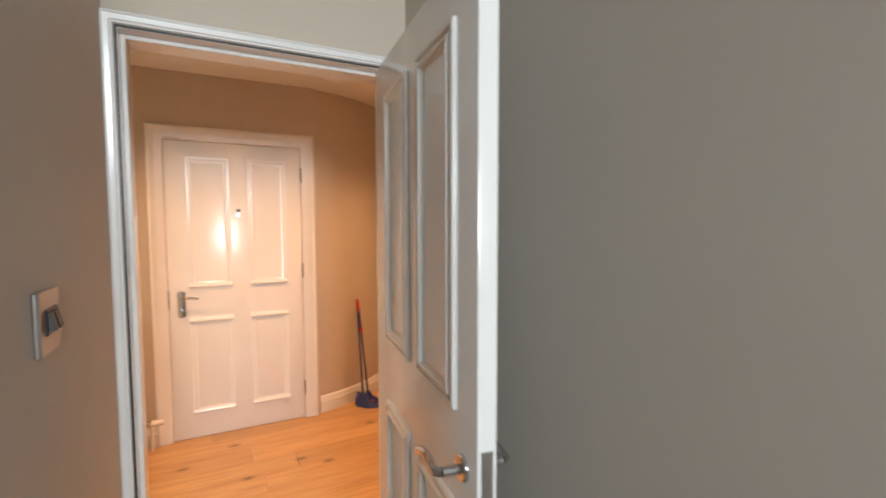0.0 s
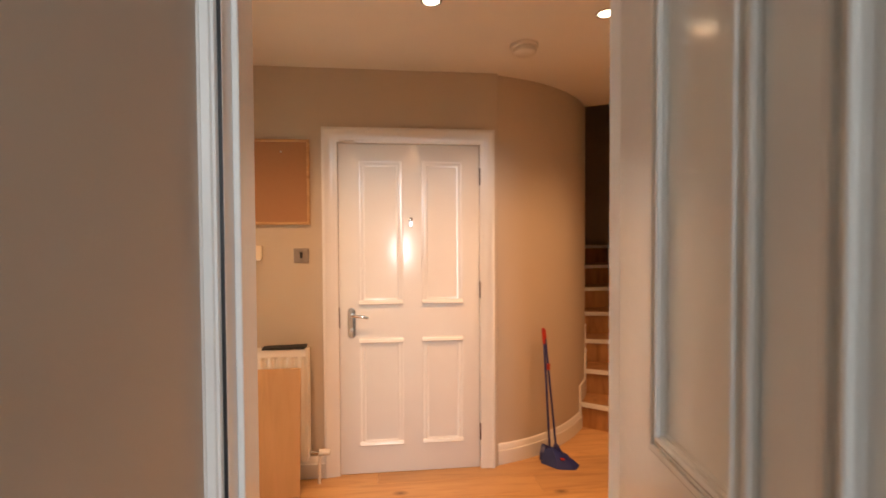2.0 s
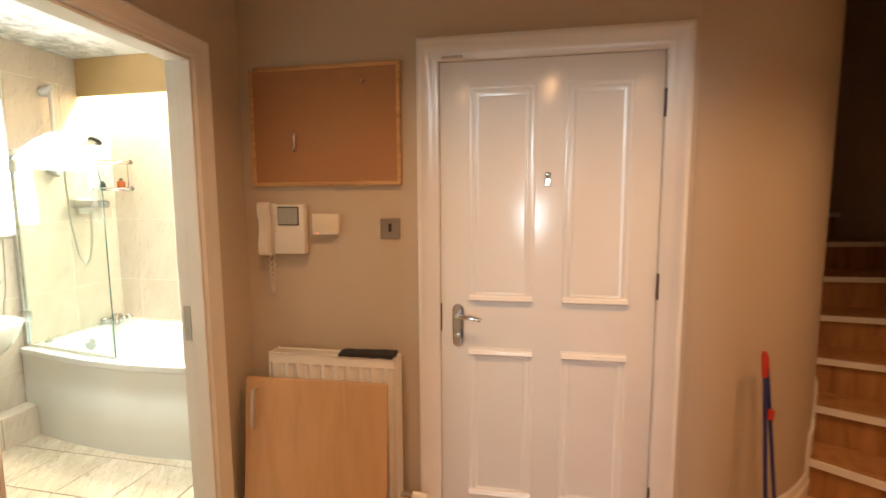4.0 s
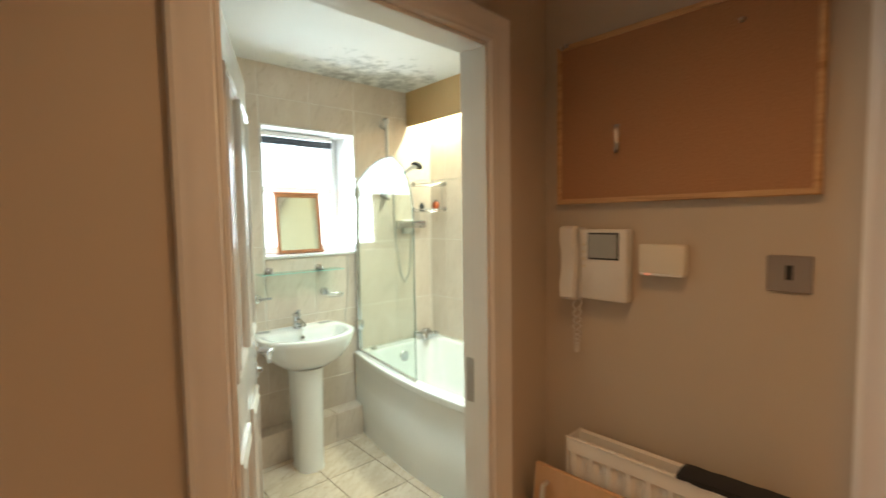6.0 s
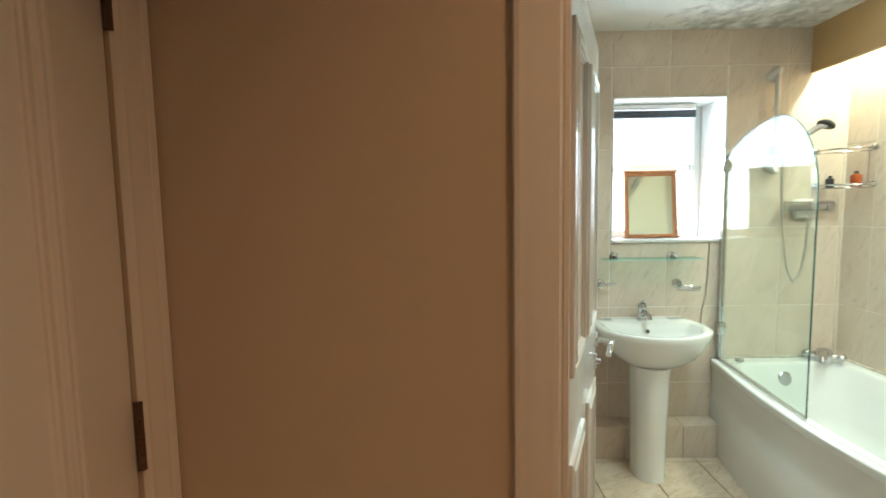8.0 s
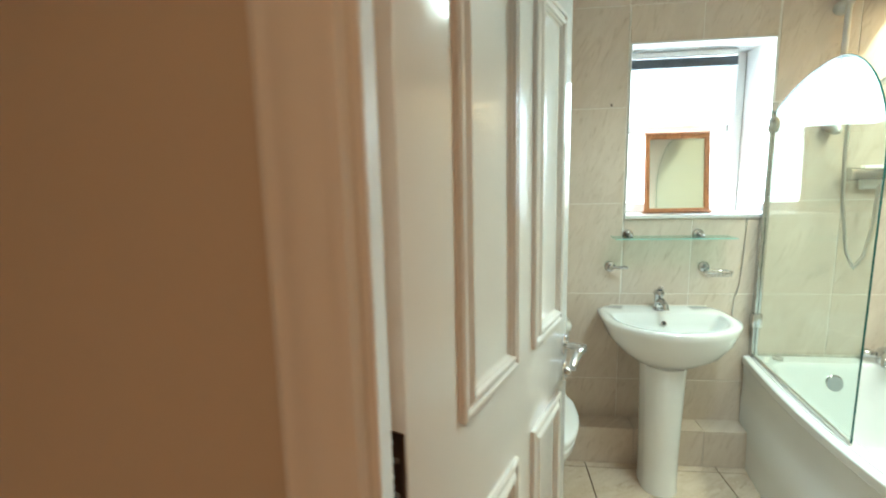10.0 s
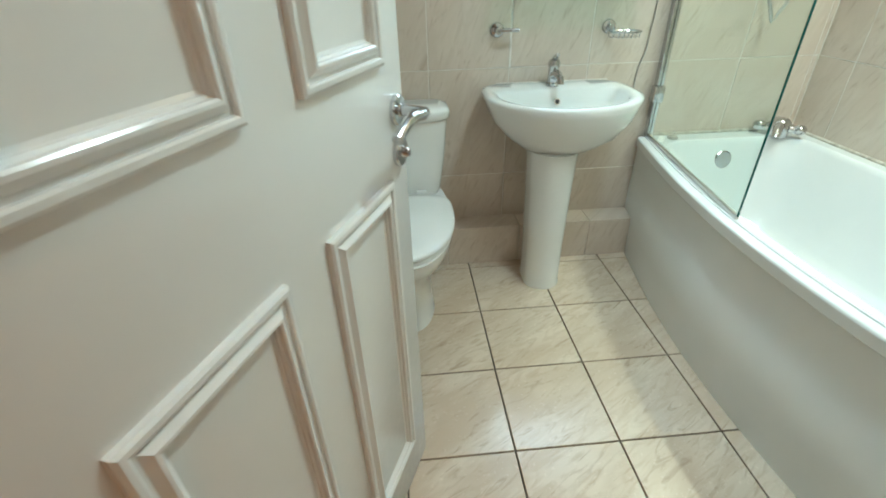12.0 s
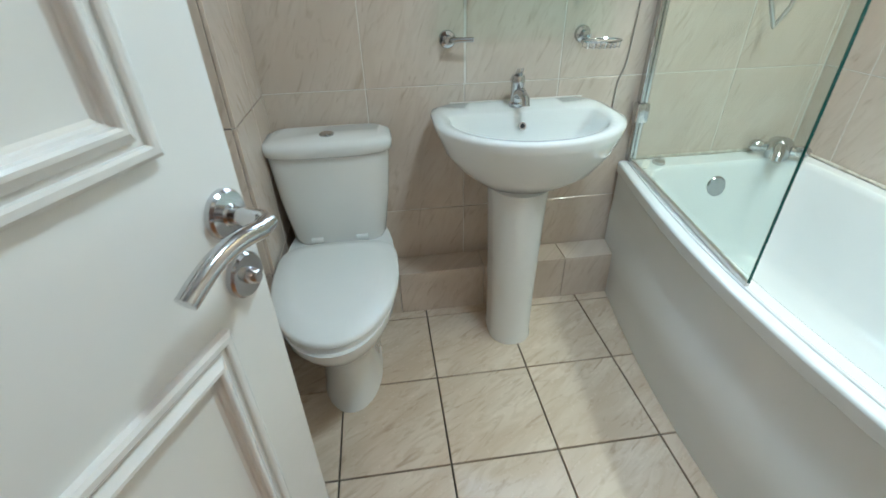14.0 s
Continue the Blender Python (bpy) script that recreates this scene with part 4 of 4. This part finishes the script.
for s in (-1, 1):
    h = part("handle", tube([(0, s * 0.055, 0.034), (0.002, s * 0.07, 0.035), (0.004, s * 0.088, 0.035), (0.006, s * 0.098, 0.034)], [0.017, 0.023, 0.021, 0.012], 14), M_CHROME, taps, smooth=50)
part("spout", tube([(0.02, 0, 0.045), (0.06, 0, 0.048), (0.1, 0, 0.036), (0.112, 0, 0.018)], [0.022, 0.02, 0.017, 0.015], 14), M_CHROME, taps, smooth=50)
part("overflow", lathe([(0.042, 0), (0.042, 0.008), (0.035, 0.014), (0.01, 0.015)], 22, Matrix.Translation((-2.648, 0.765, 0.455)) @ Matrix.Rotation(radians(80), 4, "Y")), M_CHROME, tub, "chrome overflow cover")
plug = thing("bath_plug", "dark rubber plug on the rim of the bath", "plug")
part("stopper", lathe([(0.022, 0.5455), (0.022, 0.556), (0.012, 0.56), (0.004, 0.562)], 18, pose(-2.70, 0.545, 0)), M_STEEL, plug)
part("ring", tube([(-2.70 + 0.006 * math.cos(t), 0.545, 0.571 + 0.009 * math.sin(t)) for t in [2 * math.pi * i / 12 for i in range(13)]], 0.0015, 5), M_STEEL, plug)
sachet = thing("plastic_strip", "small clear strip of plastic on the rim of the bath", "plastic strip", pose(-2.695, 0.49, 0.5458, 0, 0, -35))
part("strip", box(-0.045, -0.012, 0, 0.045, 0.012, 0.003, bevel=0.001), M_WHITEPL, sachet)
shard = thing("paper_scrap", "torn scrap of pale paper in the bath", "paper scrap", pose(-1.62, 0.6, 0.1705, 0, 0, 25))
part("scrap", loft([[(-0.08, -0.012, 0), (0.08, -0.02, 0), (0.05, 0.02, 0), (-0.05, 0.006, 0)], [(-0.08, -0.012, 0.0015), (0.08, -0.02, 0.0015), (0.05, 0.02, 0.0015), (-0.05, 0.006, 0.0015)]]), M_SEALANT, shard)
seal = thing("bath_sealant", "stained white sealant line along the bath and tiles", "sealant")
part("sealant_line", box(TX0, YN - 0.012, 0.544, TX1, YN, 0.556, bevel=0.004), M_SEALANT, seal)
part("sealant_line", box(XW, 0.47, 0.544, XW + 0.012, YN - 0.012, 0.556, bevel=0.004), M_SEALANT, seal)
bath_things = set(scene.objects) - bath_before

# things in the hall --------------------------------------------------------------
lever = thing("door_furniture", "polished lever handle on a long plate on the front door", "door handle", pose(0.062, 0.0, 0.92))
def rounded_plate(w, z0, z1, y, inset):
    r = w - inset
    low = [(r * math.cos(a), y, z0 + w + r * math.sin(a)) for a in [math.pi + math.pi * i / 10 for i in range(11)]]
    return low + [(r * math.cos(a), y, z1 - w + r * math.sin(a)) for a in [math.pi * i / 10 for i in range(11)]]


part("plate", loft([rounded_plate(0.023, -0.094, 0.088, y, i) for y, i in ((0.0, 0.0), (-0.005, 0.0), (-0.008, 0.003), (-0.0085, 0.006))]), M_CHROME, lever)
part("neck", tube([(0, -0.006, 0.045), (0, -0.045, 0.045)], 0.009, 12), M_CHROME, lever)
part("lever", tube([(0, -0.045, 0.045), (0.012, -0.054, 0.046), (0.06, -0.055, 0.043), (0.1, -0.052, 0.034)], [0.009, 0.009, 0.0085, 0.008], 12), M_CHROME, lever)
part("cylinder", lathe([(0.011, 0), (0.011, 0.006), (0.008, 0.007)], 16, Matrix.Translation((0, -0.006, -0.045)) @ Matrix.Rotation(radians(90), 4, "X")), M_STEEL, lever)
part("keep_plate", box(-0.077, -0.003, -0.03, -0.069, 0.0, 0.09), M_BRONZE, lever)
spy = thing("door_viewer", "small chrome spyhole with a cover on the front door", "spyhole")
part("lens", lathe([(0.011, 0), (0.011, 0.006), (0.005, 0.008)], 16, Matrix.Translation((0.417, 0.002, 1.535)) @ Matrix.Rotation(radians(90), 4, "X")), M_CHROME, spy)
part("cover", box(0.405, -0.004, 1.49, 0.429, 0.002, 1.525, bevel=0.003), M_STEEL, spy)
chain = thing("door_restrictor", "small brass door restrictor above the front door", "door catch")
part("bar", box(0.0, -0.026, 1.99, 0.085, -0.021, 1.999, bevel=0.002), M_STEEL, chain)

cork = thing("cork_board", "cork notice board in a thin pine frame", "notice board")
part("board", box(-0.822, -0.014, 1.515, -0.184, -0.002, 1.986), M_CORK, cork)
rings = []
for d, h in [(0.0, 0.001), (0.0, 0.018), (0.003, 0.021), (0.013, 0.021), (0.016, 0.018), (0.016, 0.012)]:
    rings.append([(-0.836 + d, -h, 1.503 + d), (-0.171 - d, -h, 1.503 + d), (-0.171 - d, -h, 1.998 - d), (-0.836 + d, -h, 1.998 - d)])
part("frame", loft(rings, caps=(False, False)), M_PINE, cork)
khook = thing("key_hook", "small metal hook pinned into the cork board", "hook")
part("hook_wire", tube([(-0.638, -0.014, 1.72), (-0.638, -0.022, 1.71), (-0.637, -0.02, 1.675), (-0.634, -0.03, 1.65), (-0.628, -0.04, 1.655), (-0.624, -0.042, 1.672)], 0.006, 8), M_PLATE, khook)
part("hook_plate", box(-0.646, -0.018, 1.69, -0.63, -0.014, 1.73, bevel=0.003), M_PLATE, khook)
for x, z in ((-0.33, 1.925), (-0.80, 1.994), (-0.815, 1.99)):
    pin = thing("drawing_pin", "small metal pin in the notice board", "pin", group="pins in the notice board")
    part("pin_head", lathe([(0.006, 0), (0.006, 0.003), (0.003, 0.009), (0.005, 0.012)], 12, Matrix.Translation((x, -0.014 if z < 1.98 else -0.021, z)) @ Matrix.Rotation(radians(90), 4, "X")), M_STEEL, pin)

phone = thing("entry_phone", "white video entry phone with a handset on the wall", "entry phone")
part("body", box(-0.735, -0.045, 1.212, -0.592, 0.0, 1.425, bevel=0.008, seg=2), M_WHITEPL, phone)
part("handset", loft([[(x, y, z) for x, y in ((-0.805, -0.012 - d), (-0.798, -0.028 - d), (-0.755, -0.028 - d), (-0.748, -0.012 - d))] for z, d in ((1.205, 0.02), (1.215, 0.034), (1.26, 0.036), (1.29, 0.026), (1.36, 0.026), (1.385, 0.036), (1.425, 0.036), (1.435, 0.022))]), M_WHITEPL, phone, "white telephone handset", 40)
part("cradle", box(-0.81, -0.03, 1.208, -0.737, 0.0, 1.43, bevel=0.006), M_WHITEPL, phone)
part("screen_bezel", box(-0.712, -0.0475, 1.335, -0.615, -0.044, 1.415, bevel=0.002), M_BLACK, phone)
part("screen", box(-0.708, -0.0488, 1.34, -0.619, -0.047, 1.41), M_SCREEN, phone, "grey blank screen")
for k in range(4):
    part("button", box(-0.731, -0.048, 1.375 - 0.022 * k, -0.719, -0.044, 1.383 - 0.022 * k, bevel=0.001), M_CREAM, phone)
coil = []
for i in range(121):
    u = i / 120
    x, z = -0.772 + 0.022 * u, 1.205 - 0.17 * math.sin(math.pi * min(1, u * 1.02)) ** 0.8
    coil.append((x + 0.005 * math.cos(i * 1.25), -0.02 + 0.005 * math.sin(i * 1.25), z))
part("coiled_cord", tube(coil, 0.0022, 5), M_WHITEPL, phone, "white coiled cord")
tstat = thing("wall_box", "cream plastic wall box with a small red light", "wall box")
part("housing", box(-0.565, -0.03, 1.302, -0.443, 0.0, 1.384, bevel=0.005, seg=2), M_CREAM, tstat)
part("lower_lip", box(-0.56, -0.033, 1.297, -0.448, -0.002, 1.304, bevel=0.002), M_WHITEPL, tstat)
part("indicator", box(-0.545, -0.0345, 1.299, -0.532, -0.032, 1.303), glowing("red_indicator", (1.0, 0.08, 0.03), 2.0), tstat, "small red light")


def switch_plate(m, w, h, label, rockers):
    s = thing("light_switch", label, "switch", m)
    part("plate", box(-w / 2, -0.006, -h / 2, w / 2, 0, h / 2, bevel=0.002), M_PLATE, s)
    part("insert", box((-0.007 if rockers == 1 else -0.028), -0.0075, -0.02 + 0.006 * (rockers == 1), (0.007 if rockers == 1 else 0.028), -0.005, 0.02, bevel=0.001), M_BLACK, s)
    for k in range(rockers if rockers > 1 else 0):
        x = (k - (rockers - 1) / 2) * 0.026
        part("rocker", loft([[(x - 0.009, -0.0072, -0.014), (x + 0.009, -0.0072, -0.014), (x + 0.009, -0.0072, 0.014), (x - 0.009, -0.0072, 0.014)],
                             [(x - 0.008, -0.0125, -0.013), (x + 0.008, -0.0125, -0.013), (x + 0.008, -0.009, 0.013), (x - 0.008, -0.009, 0.013)]]), M_BLACK, s)
    return s


switch_plate(pose(-0.226, 0, 1.322), 0.086, 0.086, "brushed steel plate with a dark key slot", 1)
switch_plate(pose(-0.006, -2.515, 1.314, 0, 0, 90) @ Matrix.Diagonal((1, 1.7, 1, 1)), 0.104, 0.098, "brushed steel double light switch on the passage wall", 2)

# radiator
rad = thing("radiator", "white double-panel radiator on the wall", "radiator")
for y0, y1 in ((-0.118, -0.096), (-0.05, -0.028)):
    bm = bmesh.new()
    cols = []
    n = 10
    for i in range(n * 4 + 1):
        x = -0.735 + 0.55 * i / (n * 4)
        k = i % 4
        cols.append((x, y0 if k in (1, 2) else y0 + 0.011))
    front = [[(x, y, z) for x, y in cols] for z in (0.155, 0.17, 0.745, 0.752, 0.79)]
    front[0] = [(x, y0 + 0.008, 0.15) for x, y in cols]
    front[-2] = [(x, y0, 0.756) for x, y in cols]
    front[-1] = [(x, y0 + 0.002, 0.792) for x, y in cols]
    backr = [[(x, y1, z) for x, _ in cols] for z in (0.15, 0.17, 0.745, 0.756, 0.792)]
    loft([f + list(reversed(b)) for f, b in zip(front, backr)], bm=bm)
    part("panel", bm, M_RAD, rad, "ribbed steel panel", 25)
for k in range(18):
    x = -0.715 + 0.0295 * k
    part("convector_fin", box(x, -0.095, 0.70, x + 0.004, -0.051, 0.772), M_RAD, rad)
part("side_cover", box(-0.742, -0.116, 0.16, -0.737, -0.03, 0.795), M_RAD, rad)
part("side_cover", box(-0.183, -0.116, 0.16, -0.178, -0.03, 0.795), M_RAD, rad)
part("top_rim", box(-0.742, -0.12, 0.793, -0.178, -0.112, 0.8, bevel=0.002), M_RAD, rad)
v = part("valve", tube([(-0.178, -0.075, 0.185), (-0.112, -0.075, 0.185)], [0.012, 0.014], 12), M_CHROME, rad, "radiator valve")
part("valve_cap", tube([(-0.125, -0.075, 0.182), (-0.06, -0.075, 0.182)], [0.02, 0.017], 14), M_WHITEPL, v)
part("pipe", tube([(-0.125, -0.075, 0.185), (-0.125, -0.075, -0.01)], 0.0085, 10), M_RAD, rad)
part("wall_bracket", box(-0.6, -0.03, 0.5, -0.57, 0, 0.6), M_RAD, rad)
part("wall_bracket", box(-0.3, -0.03, 0.5, -0.27, 0, 0.6), M_RAD, rad)
cloth = thing("folded_cloth", "folded black cloth laid over the radiator", "cloth")
rings = []
for i in range(9):
    x = -0.425 + 0.235 * i / 8
    w = 0.003 * math.sin(i * 2.3)
    rings.append([(x, -0.122 + w, 0.797), (x, -0.05 + w, 0.7965), (x, -0.045, 0.806 + 0.4 * w + 0.006 * i / 8), (x, -0.085, 0.811 + 0.6 * w + 0.008 * i / 8), (x, -0.12 + w, 0.807 - 0.4 * w + 0.008 * i / 8)])
part("cloth", loft(rings), M_CLOTH, cloth, "", 60)
TOPY, BOTY = -0.126, -0.20
lean = math.degrees(math.atan2(BOTY - TOPY, 0.69))
board = thing("cabinet_door", "spare beech-effect cabinet door leaning on the radiator", "cabinet door", pose(-0.52, BOTY, 0.002, lean, 0, 1.0))
part("board", box(-0.31, -0.018, 0, 0.31, 0.0, 0.695, bevel=0.002), M_BEECH, board)
bm = tube([(-0.262, -0.018, 0.65), (-0.262, -0.042, 0.645), (-0.262, -0.046, 0.62), (-0.262, -0.046, 0.52), (-0.262, -0.042, 0.495), (-0.262, -0.018, 0.49)], [0.006, 0.007, 0.008, 0.008, 0.007, 0.006], 10)
part("handle", bm, M_NICKEL, board, "satin grey bow handle")

# broom and dustpan
pan = thing("dustpan_set", "long-handled blue dustpan with a red-tipped pole", "dustpan", pose(1.285, -0.01, 0) @ Matrix.Diagonal((0.8, 0.8, 0.965, 1)))
part("scoop", loft([[(-0.07, 0.07, 0.0), (0.16, -0.02, 0.0), (0.16, -0.02, 0.012), (-0.07, 0.07, 0.05)], [(-0.03, 0.13, 0.002), (0.17, 0.06, 0.002), (0.165, 0.06, 0.03), (-0.03, 0.13, 0.09)][::1]]), M_BLUE, pan, "", 20)
part("hood", loft([[(-0.075, 0.02, 0.0), (0.02, -0.09, 0.0), (0.15, -0.12, 0.0), (0.215, -0.05, 0.0), (0.1, 0.09, 0.0)], [(-0.06, 0.03, 0.055), (0.02, -0.06, 0.05), (0.12, -0.09, 0.02), (0.17, -0.03, 0.03), (0.09, 0.08, 0.06)], [(-0.03, 0.035, 0.09), (0.01, -0.0, 0.1), (0.05, -0.01, 0.075), (0.07, 0.02, 0.075), (0.05, 0.06, 0.09)]]), M_BLUE, pan, "", 30)
part("red_mark", box(0.055, -0.075, 0.048, 0.085, -0.05, 0.058, bevel=0.002), M_RED, pan)
part("pan_pole", tube([(0.0, 0.03, 0.085), (-0.028, 0.085, 0.78)], 0.0095, 10), M_BLUE, pan, "dark blue pole")
part("pan_grip", tube([(-0.028, 0.085, 0.77), (-0.031, 0.092, 0.86), (-0.032, 0.094, 0.875)], [0.013, 0.014, 0.009], 12), M_RED, pan, "red grip")
broom = thing("broom", "thin blue broom standing in the dustpan", "broom", pose(1.285, -0.01, 0) @ Matrix.Diagonal((0.8, 0.8, 0.965, 1)))
part("pole", tube([(0.055, 0.045, 0.1), (-0.012, 0.105, 0.82)], 0.009, 10), M_BLUE, broom)
part("grip", tube([(-0.012, 0.105, 0.8), (-0.017, 0.11, 0.86)], 0.012, 10), M_RED, broom, "red end")
part("clip", tube([(0.0, 0.07, 0.60), (0.004, 0.074, 0.64)], 0.017, 10), M_RED, broom)
part("head", loft([[(0.02, 0.02, 0.05), (0.1, -0.01, 0.05), (0.11, 0.03, 0.05), (0.03, 0.06, 0.05)], [(0.035, 0.03, 0.11), (0.07, 0.02, 0.11), (0.075, 0.04, 0.11), (0.04, 0.055, 0.11)]]), M_BLUE, broom)

smoke = thing("smoke_alarm", "round white smoke alarm on the ceiling", "smoke alarm", pose(0.997, -0.417, CEIL))
part("base", lathe([(0.072, 0), (0.072, -0.014), (0.068, -0.019), (0.062, -0.019)], 28), M_WHITEPL, smoke)
part("cover", lathe([(0.056, -0.019), (0.061, -0.026), (0.058, -0.042), (0.047, -0.05), (0.01, -0.051)], 28), M_WHITEPL, smoke)
# the fitting by the stairs belongs to the added, unseen lamp
for dx, dy, _ in DOWNLIGHTS:
    d = thing("downlight", "round recessed ceiling downlight, lit", "downlight", pose(dx, dy, CEIL), group="downlights in the hall ceiling")
    part("trim_ring", lathe([(0.046, 0), (0.046, -0.003), (0.043, -0.006), (0.039, -0.006), (0.036, -0.004), (0.036, 0.0)], 24), M_CHROME, d)
    part("lamp", lathe([(0.035, -0.001), (0.03, -0.003), (0.01, -0.004)], 20), M_LAMP, d, "glowing lamp")


# mould on the bathroom ceiling and boards, tiles last ---------------------------------
def mould_ceiling():
    m = material("mouldy_ceiling_paint", (0.80, 0.79, 0.76), 0.7, 0, 0.02, 2, 120, 0.03)
    nt = m.node_tree
    b = nt.nodes["Principled BSDF"]
    base = b.inputs["Base Color"].links[0].from_socket
    geo = nt.nodes.new("ShaderNodeNewGeometry")
    dist = nt.nodes.new("ShaderNodeVectorMath")
    dist.operation = "DISTANCE"
    sc = nt.nodes.new("ShaderNodeMapping")
    sc.inputs["Scale"].default_value = (1.35, 1.0, 0.0)
    nt.links.new(geo.outputs["Position"], sc.inputs["Vector"])
    nt.links.new(sc.outputs[0], dist.inputs[0])
    dist.inputs[1].default_value = (-2.62 * 1.35, 0.55, 0)
    mask = nt.nodes.new("ShaderNodeMapRange")
    mask.inputs["From Min"].default_value, mask.inputs["From Max"].default_value = 0.25, 1.05
    mask.inputs["To Min"].default_value, mask.inputs["To Max"].default_value = 0.16, -0.22
    nt.links.new(dist.outputs["Value"], mask.inputs["Value"])
    n = nt.nodes.new("ShaderNodeTexNoise")
    n.inputs["Scale"].default_value, n.inputs["Detail"].default_value, n.inputs["Roughness"].default_value = 9.5, 10, 0.66
    nt.links.new(geo.outputs["Position"], n.inputs["Vector"])
    add = nt.nodes.new("ShaderNodeMath")
    nt.links.new(n.outputs["Fac"], add.inputs[0])
    nt.links.new(mask.outputs[0], add.inputs[1])
    r = nt.nodes.new("ShaderNodeMapRange")
    r.inputs["From Min"].default_value, r.inputs["From Max"].default_value = 0.54, 0.74
    nt.links.new(add.outputs[0], r.inputs["Value"])
    mul = nt.nodes.new("ShaderNodeMath")
    mul.operation = "MULTIPLY"
    mul.inputs[1].default_value = 0.6
    nt.links.new(r.outputs[0], mul.inputs[0])
    mix = nt.nodes.new("ShaderNodeMix")
    mix.data_type = "RGBA"
    nt.links.new(mul.outputs[0], mix.inputs["Factor"])
    nt.links.new(base, mix.inputs["A"])
    mix.inputs["B"].default_value = (0.13, 0.13, 0.11, 1)
    nt.links.new(mix.outputs["Result"], b.inputs["Base Color"])
    return m


ceiling_bath.data.materials[0] = mould_ceiling()

piece_meshes = {}


def piece(name, size, at, mat, parent, m=Matrix(), bevel=0.0015):
    """One tile or board, its mesh shared with those of the same size."""
    key = (name, mat.name, tuple(round(v, 4) for v in size))
    if key not in piece_meshes:
        bm = box(*[-v / 2 for v in size], *[v / 2 for v in size], bevel=bevel)
        bmesh.ops.recalc_face_normals(bm, faces=bm.faces)
        me = bpy.data.meshes.new(name)
        bm.to_mesh(me)
        bm.free()
        me.materials.append(mat)
        piece_meshes[key] = me
    ob = new(name, piece_meshes[key])
    ob.matrix_basis = m @ Matrix.Translation(at)
    ob.parent = parent
    return ob


def spans(lo, hi, start, step):
    """Joint to joint lengths from lo to hi on a grid of start + k * step."""
    edges = [lo] + [start + k * step for k in range(-60, 60) if lo + 0.012 < start + k * step < hi - 0.012] + [hi]
    return list(zip(edges, edges[1:]))


PIVOT = Vector((-2.76, 0.1, 0))
TURN = Matrix.Translation(PIVOT + Vector((0, -0.009, 0))) @ Matrix.Rotation(radians(-2.0), 4, "Z") @ Matrix.Translation(-PIVOT)
G = 0.0032
ROWS = spans(0, CEIL, 0.403, 0.455)
# wall with the window
for a, b in spans(YS, YN, 0.138, 0.328):
    for c, d in ROWS:
        cells = [(a, b, c, d)]
        if b > WY0 and a < WY1 and d > WZ0 and c < WZ1:
            cells = []
            if a < WY0:
                cells.append((a, WY0, c, d))
            if b > WY1:
                cells.append((WY1, b, c, d))
            m0, m1 = max(a, WY0), min(b, WY1)
            if c < WZ0:
                cells.append((m0, m1, c, WZ0))
            if d > WZ1:
                cells.append((m0, m1, WZ1, d))
        for e, f, g, h in cells:
            if f - e > 0.01 and h - g > 0.01:
                piece("tile", (0.01, f - e - G, h - g - G), (XW - 0.005, (e + f) / 2, (g + h) / 2), M_TILE, wall_window)
for a, b in spans(XW, XE, -2.58, 0.333):
    for c, d in ROWS:
        piece("tile", (b - a - G, 0.01, d - c - G), ((a + b) / 2, YN + 0.005, (c + d) / 2), M_TILE, wall_shower)
        piece("tile", (b - a - G, 0.01, d - c - G), ((a + b) / 2, YS - 0.005, (c + d) / 2), M_TILE, wall_wc)
for a, b in spans(YS, 0.42, -0.13, 0.333):
    piece("tile", (0.008, b - a - G, 0.183), (-2.644, (a + b) / 2, 0.0915), M_TILE, plinth)
    piece("tile", (0.118, b - a - G, 0.008), (-2.699, (a + b) / 2, 0.187), M_TILE, plinth)
for c, d in spans(0.19, CEIL, 0.403, 0.455):
    for a, b in spans(XW, BOXX + 0.01, -2.61, 0.333):
        piece("tile", (b - a - G, 0.01, d - c - G), ((a + b) / 2, BOXY + 0.005, (c + d) / 2), M_TILE, pipe_boxing)
    piece("tile", (0.01, BOXY - YS - G, d - c - G), (BOXX + 0.005, (BOXY + YS) / 2, (c + d) / 2), M_TILE, pipe_boxing)
# floor tiles
for a, b in spans(XW, XE + 0.13, -2.28, 0.32):
    for c, d in spans(YS, 0.5, -0.05, 0.316):
        piece("floor_tile", (b - a - 0.005, d - c - 0.005, 0.012), ((a + b) / 2, (c + d) / 2, -0.006), M_FLOORTILE, floor, TURN)
# oak boards, laid along the front wall
rnd = random.Random(4)
y, row = YA - 0.1, 0
while y < 1.3:
    x = XH - 0.04 - rnd.uniform(0, 1.1)
    while x < 2.35:
        length = rnd.choice((0.9, 1.2, 1.5, 1.8))
        x0, x1 = max(x, XH - 0.035), min(x + length, 2.35)
        if x1 - x0 > 0.05:
            piece("floorboard", (x1 - x0 - 0.0015, 0.1885, 0.02), ((x0 + x1) / 2, y + 0.095, -0.01), M_OAK, floor)
        x += length
    y += 0.19
    row += 1

# the bathroom stands two degrees out of line with the hall
for ob in bath_shell | bath_things:
    if ob.parent is None:
        ob.matrix_basis = TURN @ ob.matrix_basis
